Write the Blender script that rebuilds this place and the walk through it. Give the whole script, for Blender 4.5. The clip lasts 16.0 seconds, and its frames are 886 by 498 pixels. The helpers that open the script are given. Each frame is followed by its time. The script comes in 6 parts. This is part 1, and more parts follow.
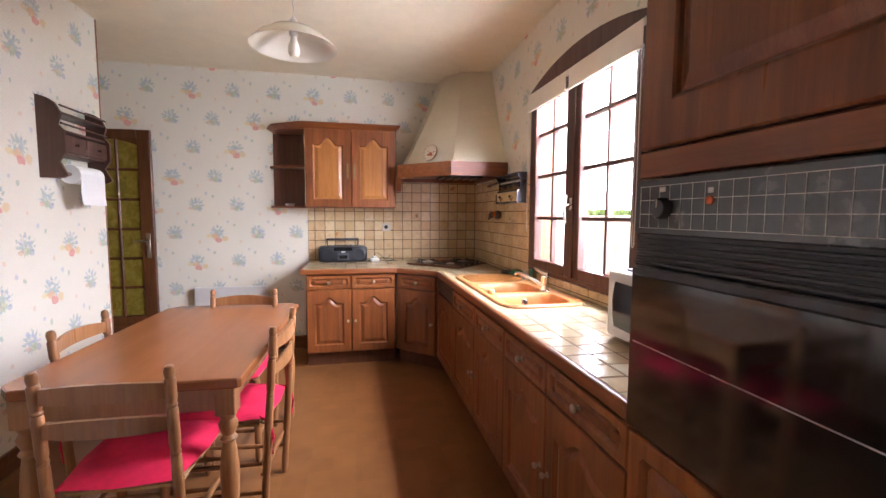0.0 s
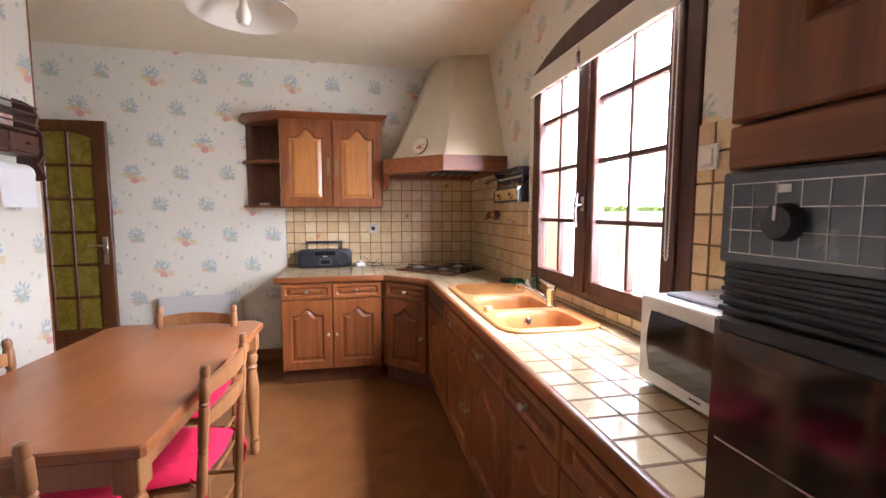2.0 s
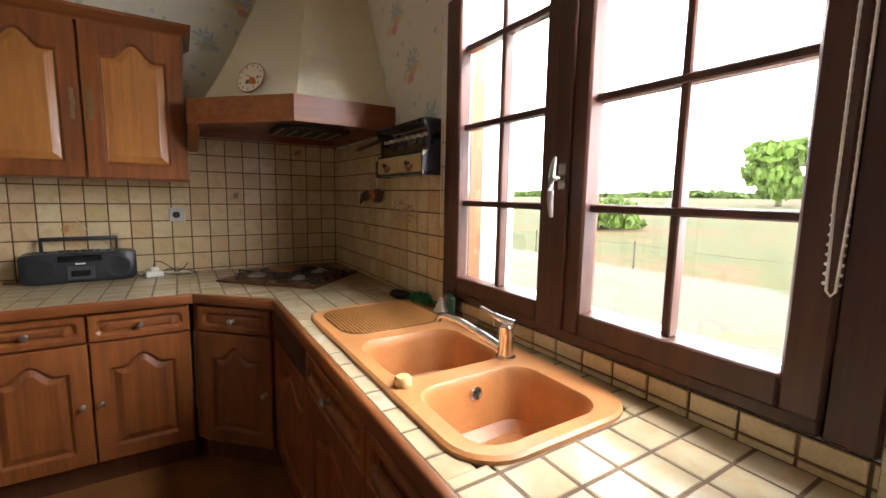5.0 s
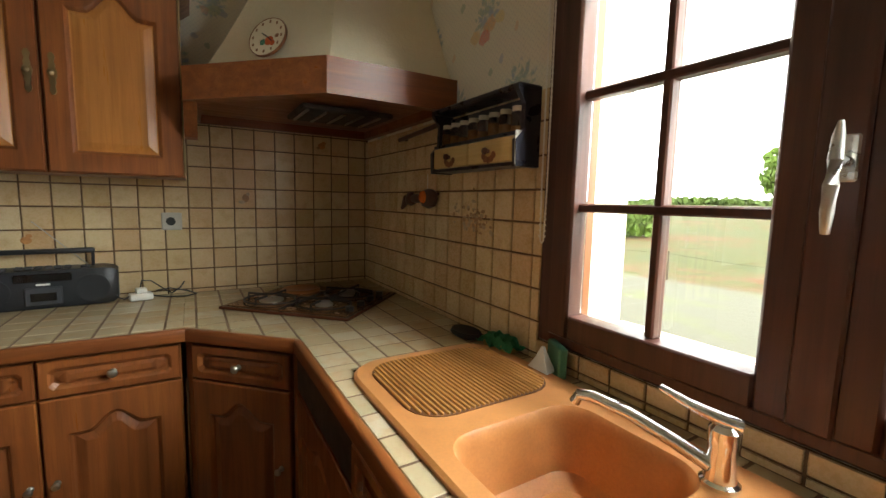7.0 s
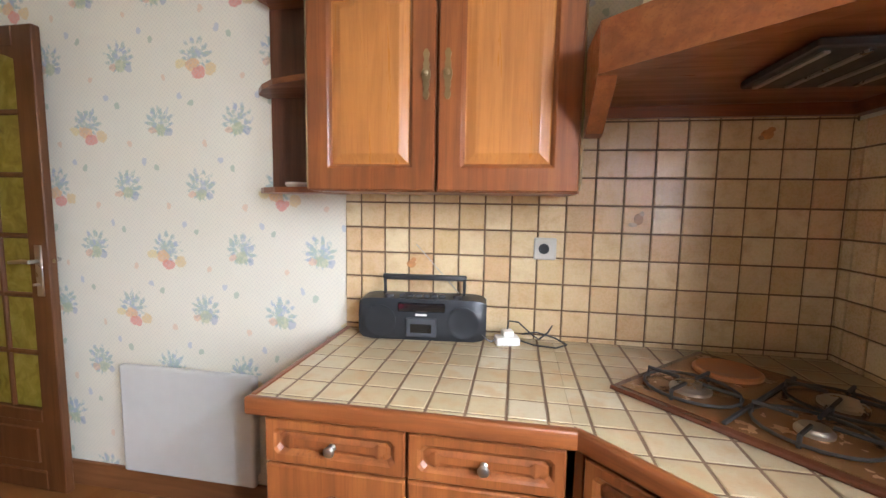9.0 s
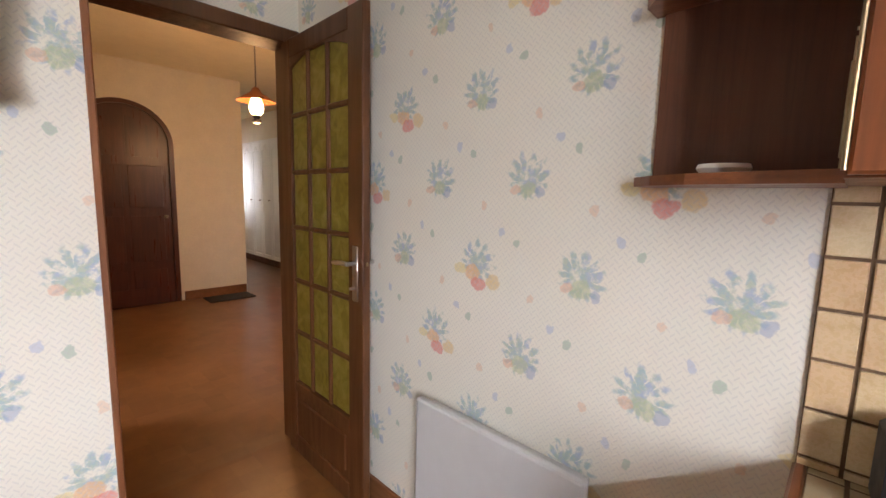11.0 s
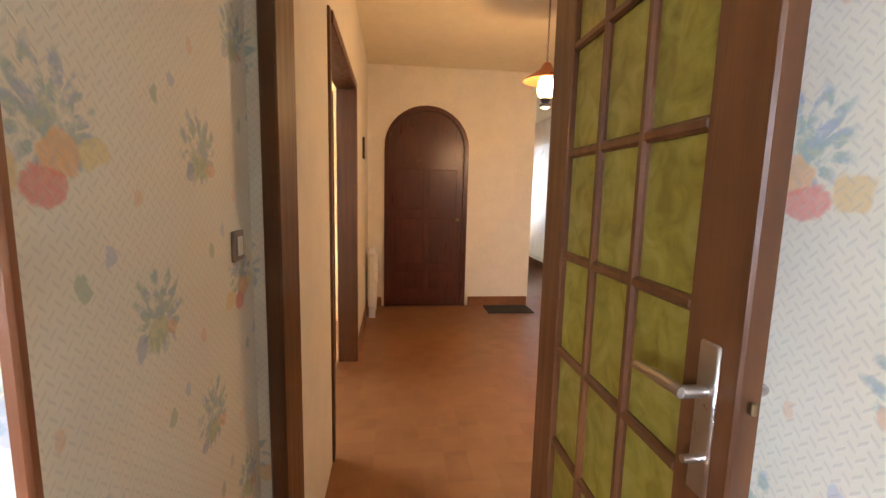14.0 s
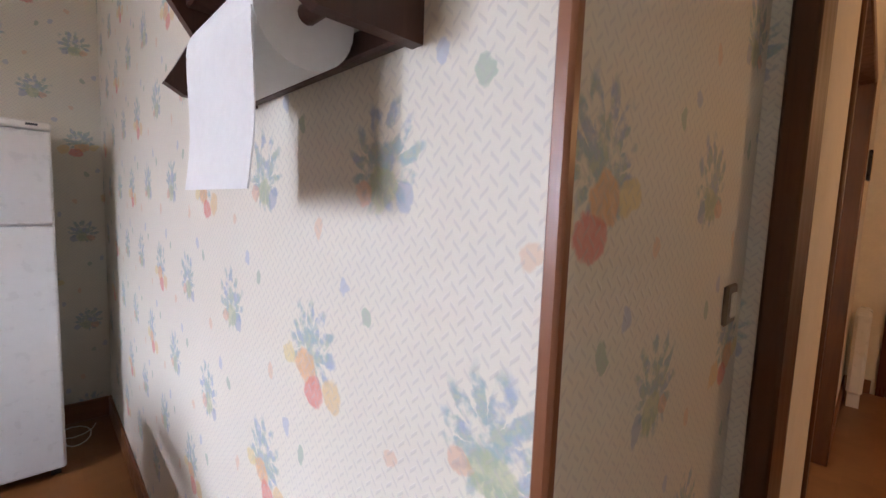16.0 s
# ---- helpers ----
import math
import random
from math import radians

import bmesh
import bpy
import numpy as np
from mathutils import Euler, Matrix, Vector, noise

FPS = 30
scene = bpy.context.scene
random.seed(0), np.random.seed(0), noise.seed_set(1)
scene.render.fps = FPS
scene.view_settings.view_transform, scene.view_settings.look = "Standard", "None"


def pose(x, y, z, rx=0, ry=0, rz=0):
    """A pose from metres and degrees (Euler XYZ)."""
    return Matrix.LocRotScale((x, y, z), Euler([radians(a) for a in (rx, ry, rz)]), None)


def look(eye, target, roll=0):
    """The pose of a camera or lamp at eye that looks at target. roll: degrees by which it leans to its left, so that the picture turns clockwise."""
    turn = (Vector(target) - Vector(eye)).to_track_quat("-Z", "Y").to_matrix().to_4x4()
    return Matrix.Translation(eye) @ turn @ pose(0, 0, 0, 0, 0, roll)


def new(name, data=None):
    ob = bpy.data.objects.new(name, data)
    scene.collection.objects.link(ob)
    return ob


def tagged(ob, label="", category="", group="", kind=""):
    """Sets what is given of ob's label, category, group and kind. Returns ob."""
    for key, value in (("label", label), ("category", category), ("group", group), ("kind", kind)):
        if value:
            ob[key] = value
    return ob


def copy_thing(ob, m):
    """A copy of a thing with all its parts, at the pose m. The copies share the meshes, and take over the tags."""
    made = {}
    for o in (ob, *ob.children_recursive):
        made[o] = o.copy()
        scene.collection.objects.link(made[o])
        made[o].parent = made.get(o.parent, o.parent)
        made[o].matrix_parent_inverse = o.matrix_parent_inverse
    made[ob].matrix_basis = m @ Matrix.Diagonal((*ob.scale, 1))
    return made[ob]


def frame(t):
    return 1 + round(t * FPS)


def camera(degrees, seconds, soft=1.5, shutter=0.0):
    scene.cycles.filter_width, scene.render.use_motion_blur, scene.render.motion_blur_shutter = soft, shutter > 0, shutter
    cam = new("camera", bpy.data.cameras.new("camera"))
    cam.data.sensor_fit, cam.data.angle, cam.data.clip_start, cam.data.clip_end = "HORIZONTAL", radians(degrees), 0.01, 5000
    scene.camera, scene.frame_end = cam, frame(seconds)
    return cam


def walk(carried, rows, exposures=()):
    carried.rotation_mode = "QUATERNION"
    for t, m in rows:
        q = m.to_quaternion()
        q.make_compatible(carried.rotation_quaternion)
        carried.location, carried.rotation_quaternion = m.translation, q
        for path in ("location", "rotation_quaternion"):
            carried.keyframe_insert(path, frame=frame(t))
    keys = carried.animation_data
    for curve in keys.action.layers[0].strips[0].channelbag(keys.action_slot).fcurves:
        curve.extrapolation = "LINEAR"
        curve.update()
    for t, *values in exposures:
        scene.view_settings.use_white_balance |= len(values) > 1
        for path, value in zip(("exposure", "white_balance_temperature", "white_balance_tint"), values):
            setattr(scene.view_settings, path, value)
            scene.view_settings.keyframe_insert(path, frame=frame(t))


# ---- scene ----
cam = camera(92.9, 16.0)
EXPOSURES = [(0.0, 0.95, 6250, 24), (2.0, 0.9, 6200, 22), (3.0, 0.6, 6050, 15), (4.0, 0.3, 6300, 14), (6.3, -0.4, 6800, 4), (7.2, -0.2, 7000, 2), (8.1, 0.85, 6450, 8), (9.0, 1.2, 6100, 13), (10.2, 1.0, 6300, 16), (12.4, 0.75, 6700, 22), (13.3, 0.95, 7100, 23), (14.0, 1.55, 6000, 14), (14.5, 1.75, 4700, 4), (15.0, 1.35, 3800, 2), (15.5, 0.75, 4950, 14), (16.0, 0.68, 5900, 21)]
PATH = [
    (0, (0.012, -0.015, 1.334), (0.417, 1.937, 1.172), 0.3),
    (0.5, (-0.007, 0.045, 1.359), (0.411, 1.995, 1.204), 0.2),
    (1, (0.026, 0.119, 1.361), (0.439, 2.07, 1.205), 0.1),
    (1.5, (0.091, 0.252, 1.367), (0.5, 2.203, 1.202), 0.1),
    (2, (0.153, 0.368, 1.362), (0.56, 2.318, 1.185), 0.1),
    (2.5, (0.161, 0.531, 1.352), (0.61, 2.47, 1.156), 0.2),
    (3, (0.157, 0.728, 1.357), (0.69, 2.644, 1.14), 0.2),
    (3.5, (0.206, 0.894, 1.345), (0.858, 2.77, 1.11), 0.3),
    (4, (0.265, 1.08, 1.351), (1.072, 2.894, 1.103), 0.6),
    (6.5, (0.392, 1.86, 1.318), (1.578, 3.453, 1.086), 1.1),
    (7, (0.402, 2.009, 1.322), (1.42, 3.716, 1.101), 1.3),
    (7.5, (0.369, 2.182, 1.329), (1.118, 4.025, 1.121), 1.3),
    (8, (0.301, 2.399, 1.35), (0.717, 4.345, 1.146), 1.1),
    (8.5, (0.252, 2.566, 1.337), (0.283, 4.556, 1.145), 0.8),
    (9, (0.216, 2.759, 1.355), (-0.125, 4.719, 1.151), 1.0),
    (9.5, (0.12, 2.888, 1.348), (-0.572, 4.752, 1.138), 1.2),
    (10, (-0.046, 3.043, 1.363), (-1.025, 4.773, 1.14), 1.2),
    (12.5, (-0.921, 3.554, 1.356), (-2.677, 4.471, 1.081), 1.7),
    (13, (-1.066, 3.641, 1.346), (-2.908, 4.371, 1.073), 1.7),
    (13.5, (-1.191, 3.752, 1.356), (-3.106, 4.262, 1.088), 1.5),
    (14, (-1.316, 3.808, 1.348), (-3.284, 4.046, 1.087), 1.3),
    (14.5, (-1.455, 3.808, 1.359), (-3.436, 3.686, 1.109), 1.3),
    (15, (-1.497, 3.746, 1.364), (-3.404, 3.194, 1.13), 1.1),
    (15.5, (-1.49, 3.678, 1.373), (-3.181, 2.634, 1.15), 1.0),
    (16, (-1.45, 3.627, 1.368), (-2.832, 2.194, 1.178), 2.1),
]
walk(cam, [(t, look(eye, target, roll)) for t, eye, target, roll in PATH],
     exposures=EXPOSURES)

# ---- light ----
world = bpy.data.worlds.new("sky")
scene.world = world
world.use_nodes = True
_n = world.node_tree.nodes
_sky = _n.new("ShaderNodeTexSky")
_sky.sky_type, _sky.sun_disc = "NISHITA", False
_sky.sun_elevation, _sky.sun_rotation = radians(48), radians(20)
_sky.air_density, _sky.dust_density = 1.0, 3.0
_l = world.node_tree.links.new
_l(_sky.outputs[0], _n["Background"].inputs[0])
_n["Background"].inputs[1].default_value = 0.15
# a bright, even veil of cloud over the clear sky
_veil, _cloud, _ramp, _sum = _n.new("ShaderNodeBackground"), _n.new("ShaderNodeTexNoise"), _n.new("ShaderNodeValToRGB"), _n.new("ShaderNodeAddShader")
_cloud.inputs["Scale"].default_value, _cloud.inputs["Detail"].default_value = 3.0, 5.0
_ramp.color_ramp.elements[0].position, _ramp.color_ramp.elements[0].color = 0.3, (0.80, 0.88, 1.0, 1)
_ramp.color_ramp.elements[1].position, _ramp.color_ramp.elements[1].color = 0.7, (1.0, 0.99, 0.97, 1)
_l(_cloud.outputs[0], _ramp.inputs[0])
_l(_ramp.outputs[0], _veil.inputs[0])
_up, _xyz, _fall = _n.new("ShaderNodeTexCoord"), _n.new("ShaderNodeSeparateXYZ"), _n.new("ShaderNodeMapRange")
_l(_up.outputs["Generated"], _xyz.inputs[0])
_l(_xyz.outputs[2], _fall.inputs[0])
for _k, _v in ((1, 0.05), (2, 0.75), (3, 14.0), (4, 4.0)):   # hazy bright horizon, dimmer zenith
    _fall.inputs[_k].default_value = _v
_l(_fall.outputs[0], _veil.inputs[1])
_l(_n["Background"].outputs[0], _sum.inputs[0])
_l(_veil.outputs[0], _sum.inputs[1])
_l(_sum.outputs[0], _n["World Output"].inputs[0])
sun_lamp = new("sun", bpy.data.lights.new("sun", "SUN"))
sun_lamp.data.energy, sun_lamp.data.angle, sun_lamp.data.color = 0.8, radians(12), (1, 0.95, 0.87)
sun_lamp.matrix_world = look((20, 40, 50), (0, 0, 0))


def sky_opening(name, eye, target, w, h):
    """Marks a window's opening for the sky's light."""
    lamp = new(name, bpy.data.lights.new(name, "AREA"))
    lamp.data.shape, lamp.data.size, lamp.data.size_y = "RECTANGLE", w, h
    lamp.data.cycles.is_portal = True
    lamp.matrix_world = look(eye, target)


sky_opening("kitchen_window_opening", (1.62, 2.25, 1.60), (0.0, 2.25, 1.60), 1.4, 1.42)
sky_opening("hall_window_opening", (-2.46, 5.7, 1.50), (-6.0, 5.7, 1.50), 0.36, 0.4)
sky_opening("passage_light_opening", (-9.25, 5.18, 1.50), (-9.25, 6.4, 1.50), 0.66, 0.8)
sky_opening("side_room_light_opening", (-4.65, 1.02, 1.50), (-4.65, 3.0, 1.50), 1.3, 1.2)
# added lamps in the kitchen window boost daylight: down from head, across from side
def opening_light(name, w, h, energy, eye, target):
    lamp = new(name, bpy.data.lights.new(name, "AREA"))
    lamp.data.shape, lamp.data.size, lamp.data.size_y = "RECTANGLE", w, h
    lamp.data.energy, lamp.data.color = energy, (0.88, 0.94, 1.0)
    lamp.matrix_world = look(eye, target)


opening_light("window_fill_head", 0.96, 0.17, 110, (1.475, 2.24, 2.225), (0.475, 2.30, 1.80))
opening_light("window_fill_side", 0.20, 0.95, 48, (1.455, 1.655, 1.60), (0.705, 2.355, 1.30))


# ---- mesh helpers ----
def part(name, bm, material, parent=None, label="", smooth=False):
    bmesh.ops.recalc_face_normals(bm, faces=bm.faces)
    me = bpy.data.meshes.new(name)
    bm.to_mesh(me)
    bm.free()
    me.materials.append(material)
    if smooth:
        for p in me.polygons:
            p.use_smooth = True
        me.set_sharp_from_angle(angle=radians(38))
    ob = new(name, me)
    if parent is not None:
        ob.parent = parent
    if label:
        ob["label"] = label
    return ob


def thing(name, m, label, category, group=""):
    ob = new(name)
    ob.empty_display_size = 0.1
    ob.matrix_world = m
    return tagged(ob, label, category, group)


def structure(name, bm, material, label, smooth=False):
    return tagged(part(name, bm, material, None, "", smooth), label, name.split("_")[0], "", "structure")


def box(bm, lo, hi, bevel=0.0, seg=1):
    c = [(a + b) / 2 for a, b in zip(lo, hi)]
    s = [abs(b - a) for a, b in zip(lo, hi)]
    r = bmesh.ops.create_cube(bm, size=1, matrix=Matrix.Translation(c) @ Matrix.Diagonal((*s, 1)))
    if bevel:
        vs = set(r["verts"])
        es = [e for e in bm.edges if e.verts[0] in vs and e.verts[1] in vs]
        bmesh.ops.bevel(bm, geom=es, offset=bevel, segments=seg, affect="EDGES", profile=0.5)
    return bm


def boxes(*items):
    bm = bmesh.new()
    for it in items:
        box(bm, *it)
    return bm


def tube(bm, p0, p1, r0, r1=None, seg=12):
    r1 = r0 if r1 is None else r1
    d = Vector(p1) - Vector(p0)
    m = Matrix.Translation((Vector(p0) + Vector(p1)) / 2) @ d.to_track_quat("Z", "Y").to_matrix().to_4x4()
    bmesh.ops.create_cone(bm, cap_ends=True, segments=seg, radius1=r0, radius2=max(r1, 1e-4), depth=d.length, matrix=m)
    return bm


def lathe(bm, profile, m=Matrix(), seg=20):
    rings = []
    for r, z in profile:
        rings.append([bm.verts.new(m @ Vector((max(r, 0.0005) * math.cos(2 * math.pi * i / seg), max(r, 0.0005) * math.sin(2 * math.pi * i / seg), z))) for i in range(seg)])
    for a, b in zip(rings, rings[1:]):
        for i in range(seg):
            bm.faces.new((a[i], a[(i + 1) % seg], b[(i + 1) % seg], b[i]))
    bm.faces.new(list(reversed(rings[0])))
    bm.faces.new(rings[-1])
    return bm


def rings_mesh(bm, rings, cap_first=True, cap_last=True):
    vs = [[bm.verts.new(p) for p in ring] for ring in rings]
    n = len(vs[0])
    for a, b in zip(vs, vs[1:]):
        for i in range(n):
            bm.faces.new((a[i], a[(i + 1) % n], b[(i + 1) % n], b[i]))
    if cap_first:
        bm.faces.new(list(reversed(vs[0])))
    if cap_last:
        bm.faces.new(vs[-1])
    return bm


def prism(bm, poly, z0, z1):
    """An upright prism over a plan polygon."""
    return rings_mesh(bm, [[(x, y, z0) for x, y in poly], [(x, y, z1) for x, y in poly]])


def sweep(bm, points, r, seg=8):
    """A round bar along points."""
    pts = [Vector(p) for p in points]
    rings = []
    for i, p in enumerate(pts):
        d = (pts[min(i + 1, len(pts) - 1)] - pts[max(i - 1, 0)]).normalized()
        q = d.to_track_quat("Z", "Y").to_matrix()
        rr = r[i] if isinstance(r, (list, tuple)) else r
        rings.append([p + q @ Vector((rr * math.cos(2 * math.pi * k / seg), rr * math.sin(2 * math.pi * k / seg), 0)) for k in range(seg)])
    return rings_mesh(bm, rings)


# ---- materials ----
class Mat:
    """A small builder for node materials."""

    def __init__(self, name, rough=0.5, metal=0.0, spec=0.5):
        self.m = bpy.data.materials.new(name)
        self.m.use_nodes = True
        self.t = self.m.node_tree
        self.b = self.t.nodes["Principled BSDF"]
        self.b.inputs["Roughness"].default_value = rough
        self.b.inputs["Metallic"].default_value = metal
        self.b.inputs["Specular IOR Level"].default_value = spec

    def put(self, sock, v):
        if isinstance(v, bpy.types.NodeSocket):
            self.t.links.new(v, sock)
        elif hasattr(v, "__len__") and len(v) == 3 and sock.type == "RGBA":
            sock.default_value = (*v, 1)
        else:
            sock.default_value = v

    def node(self, kind, out=0, **kw):
        n = self.t.nodes.new(kind)
        for k, v in kw.items():
            if k.startswith("i_"):
                self.put(n.inputs[int(k[2:])], v)
            elif k == "op":
                n.operation = v
        return n.outputs[out]

    def math(self, op, a, b=0.0, c=0.0):
        n = self.t.nodes.new("ShaderNodeMath")
        n.operation = op
        for s, v in zip(n.inputs, (a, b, c)):
            self.put(s, v)
        return n.outputs[0]

    def coord(self, kind="Object"):
        return self.t.nodes.new("ShaderNodeTexCoord").outputs[kind]

    def xyz(self, v):
        n = self.t.nodes.new("ShaderNodeSeparateXYZ")
        self.put(n.inputs[0], v)
        return n.outputs

    def vec(self, x, y, z):
        n = self.t.nodes.new("ShaderNodeCombineXYZ")
        for s, v in zip(n.inputs, (x, y, z)):
            self.put(s, v)
        return n.outputs[0]

    def scaled(self, v, s):
        n = self.t.nodes.new("ShaderNodeMapping")
        self.put(n.inputs[0], v)
        n.inputs["Scale"].default_value = s
        return n.outputs[0]

    def noise(self, v, scale, detail=3.0, rough=0.55, out=0, dist=0.0):
        n = self.t.nodes.new("ShaderNodeTexNoise")
        self.put(n.inputs["Vector"], v)
        n.inputs["Scale"].default_value, n.inputs["Detail"].default_value = scale, detail
        n.inputs["Roughness"].default_value, n.inputs["Distortion"].default_value = rough, dist
        return n.outputs[out]

    def white(self, v):
        n = self.t.nodes.new("ShaderNodeTexWhiteNoise")
        self.put(n.inputs["Vector"], v)
        return n.outputs

    def ramp(self, f, *stops):
        n = self.t.nodes.new("ShaderNodeValToRGB")
        self.put(n.inputs[0], f)
        e = n.color_ramp.elements
        e.remove(e[1])
        for k, (p, c) in enumerate(stops):
            el = e[0] if k == 0 else e.new(p)
            el.position, el.color = p, (*c, 1) if hasattr(c, "__len__") else (c, c, c, 1)
        return n.outputs[0]

    def mix(self, f, a, b, blend="MIX"):
        n = self.t.nodes.new("ShaderNodeMix")
        n.data_type, n.blend_type = "RGBA", blend
        self.put(n.inputs[0], f)
        self.put(n.inputs[6], a)
        self.put(n.inputs[7], b)
        return n.outputs[2]

    def step(self, f, lo, hi):
        n = self.t.nodes.new("ShaderNodeMapRange")
        n.interpolation_type = "SMOOTHSTEP"
        for s, v in zip(n.inputs, (f, lo, hi, 0.0, 1.0)):
            self.put(s, v)
        return n.outputs[0]

    def color(self, c):
        self.put(self.b.inputs["Base Color"], c)
        return self

    def rough(self, v):
        self.put(self.b.inputs["Roughness"], v)
        return self

    def bump(self, h, strength=0.3, dist=0.002):
        n = self.t.nodes.new("ShaderNodeBump")
        n.inputs["Strength"].default_value, n.inputs["Distance"].default_value = strength, dist
        self.put(n.inputs["Height"], h)
        self.t.links.new(n.outputs[0], self.b.inputs["Normal"])
        return self

    def random(self):
        return self.t.nodes.new("ShaderNodeObjectInfo").outputs["Random"]


def wood(name, dark, mid, light, axis=2, rough=0.32, scale=1.0, pores=0.35):
    """Stained wood with its grain along one axis."""
    g = Mat(name, rough)
    s = [14 * scale] * 3
    s[axis] = 0.9 * scale
    v = g.coord()
    off = g.node("ShaderNodeVectorMath", i_0=v, i_1=g.vec(g.math("MULTIPLY", g.random(), 9.0), g.math("MULTIPLY", g.random(), 5.0), g.math("MULTIPLY", g.random(), 3.0)))
    n1 = g.noise(g.scaled(off, s), 2.0, 5, 0.62, dist=0.6)
    s2 = [90 * scale] * 3
    s2[axis] = 3.0 * scale
    n2 = g.noise(g.scaled(off, s2), 2.0, 2, 0.5)
    blot = g.noise(off, 2.3, 2)
    f = g.math("ADD", g.math("MULTIPLY", n1, 0.6), g.math("MULTIPLY", blot, 0.4))
    c = g.ramp(f, (0.32, dark), (0.52, mid), (0.72, light))
    c = g.mix(g.math("MULTIPLY", g.step(n2, 0.55, 0.7), pores), c, dark)
    g.color(c)
    if pores > 0.08:   # lacquered tops stay smooth
        g.rough(g.ramp(n1, (0.3, rough + 0.1), (0.7, rough - 0.05)))
        g.bump(n2, 0.34 * pores, 0.0015)
    return g.m


def plain(name, c, rough=0.5, metal=0.0, var=0.12, scale=18.0, bump=0.0, spec=0.5):
    g = Mat(name, rough, metal, spec)
    v = g.coord()
    n = g.noise(v, scale, 4)
    big = g.noise(v, scale * 0.12, 2)
    f = g.math("ADD", g.math("MULTIPLY", n, 0.5), g.math("MULTIPLY", big, 0.5))
    lo = tuple(x * (1 - var) for x in c)
    hi = tuple(min(1, x * (1 + var)) for x in c)
    g.color(g.ramp(f, (0.35, lo), (0.65, hi)))
    g.rough(g.ramp(n, (0.3, max(0.02, rough - 0.06)), (0.7, min(1, rough + 0.08))))
    if bump:
        g.bump(n, bump, 0.002)
    return g.m


def wallpaper(name, along):
    """Fruit and pineapple motifs in staggered rows over a pale ground with an embossed weave. along: 0 for walls along x, 1 for walls along y."""
    g = Mat(name, 0.62)
    p = g.xyz(g.coord())
    u, z = p[along], p[2]
    jig = g.noise(g.vec(u, z, 0.0), 26.0, 4, out=1)
    jx = g.xyz(jig)
    uu = g.math("ADD", u, g.math("MULTIPLY", g.math("SUBTRACT", jx[0], 0.5), 0.035))
    zz = g.math("ADD", z, g.math("MULTIPLY", g.math("SUBTRACT", jx[1], 0.5), 0.035))
    W, H = 0.36, 0.265
    row = g.math("FLOOR", g.math("DIVIDE", g.math("SUBTRACT", z, 0.755), H))
    odd = g.math("FLOORED_MODULO", row, 2.0)
    sh = g.math("ADD", g.math("SUBTRACT", u, (-1.46 if along == 0 else 2.855) - W / 2), g.math("MULTIPLY", odd, W / 2))
    col = g.math("FLOOR", g.math("DIVIDE", sh, W))
    du, dz = g.math("SUBTRACT", uu, u), g.math("SUBTRACT", zz, z)
    a = g.math("ADD", g.math("SUBTRACT", g.math("FLOORED_MODULO", sh, W), W / 2), du)
    b = g.math("ADD", g.math("SUBTRACT", g.math("FLOORED_MODULO", g.math("SUBTRACT", z, 0.755), H), H / 2), dz)
    kind = g.math("FLOORED_MODULO", g.math("ADD", col, g.math("MULTIPLY", row, 2.0)), 3.0)
    fruit = g.math("LESS_THAN", kind, 0.5)
    rnd = g.white(g.vec(col, row, 3.0))[0]
    lean = g.math("MULTIPLY", g.math("SUBTRACT", rnd, 0.5), 1.3)
    # leaf fan: a star of blades over the motif's heart
    b2 = g.math("ADD", b, 0.012)
    ang = g.math("ADD", g.math("ARCTAN2", a, b2), lean)
    rad = g.math("SQRT", g.math("ADD", g.math("MULTIPLY", a, a), g.math("MULTIPLY", b2, b2)))
    blades = g.math("POWER", g.math("ABSOLUTE", g.math("COSINE", g.math("MULTIPLY", ang, 6.5))), 0.8)
    reach = g.math("MULTIPLY", g.math("ADD", 0.42, g.math("MULTIPLY", blades, 0.58)), g.math("ADD", 0.070, g.math("MULTIPLY", g.math("COSINE", ang), 0.02)))
    leaf = g.math("SUBTRACT", 1.0, g.step(g.math("SUBTRACT", rad, reach), -0.012, 0.008))
    fine = g.noise(g.vec(u, z, 1.0), 70.0, 3)
    leafc = g.mix(g.step(fine, 0.4, 0.62), (0.30, 0.44, 0.46), (0.48, 0.54, 0.42))
    leafc = g.mix(g.step(jx[2], 0.48, 0.62), leafc, (0.38, 0.45, 0.56))
    torn = g.step(g.noise(g.vec(u, z, 2.0), 34.0, 3), 0.36, 0.54)
    ground = g.mix(g.noise(g.vec(u, z, 0.0), 1.7, 3), (0.75, 0.705, 0.585), (0.80, 0.765, 0.66))
    c = g.mix(g.math("MULTIPLY", g.math("MULTIPLY", leaf, torn), g.math("ADD", 0.58, g.math("MULTIPLY", fine, 0.6))), ground, leafc)

    def blob(cx, cz, rx, rz, colr, weight, c):
        q = g.math("ADD", g.math("POWER", g.math("DIVIDE", g.math("SUBTRACT", a, cx), rx), 2.0), g.math("POWER", g.math("DIVIDE", g.math("SUBTRACT", b, cz), rz), 2.0))
        k = g.math("SUBTRACT", 1.0, g.step(q, 0.65, 1.15))
        return g.mix(g.math("MULTIPLY", k, weight), c, colr)

    wf = g.math("MULTIPLY", fruit, g.math("ADD", 0.5, g.math("MULTIPLY", fine, 0.5)))
    wp = g.math("MULTIPLY", g.math("SUBTRACT", 1.0, fruit), 0.55)
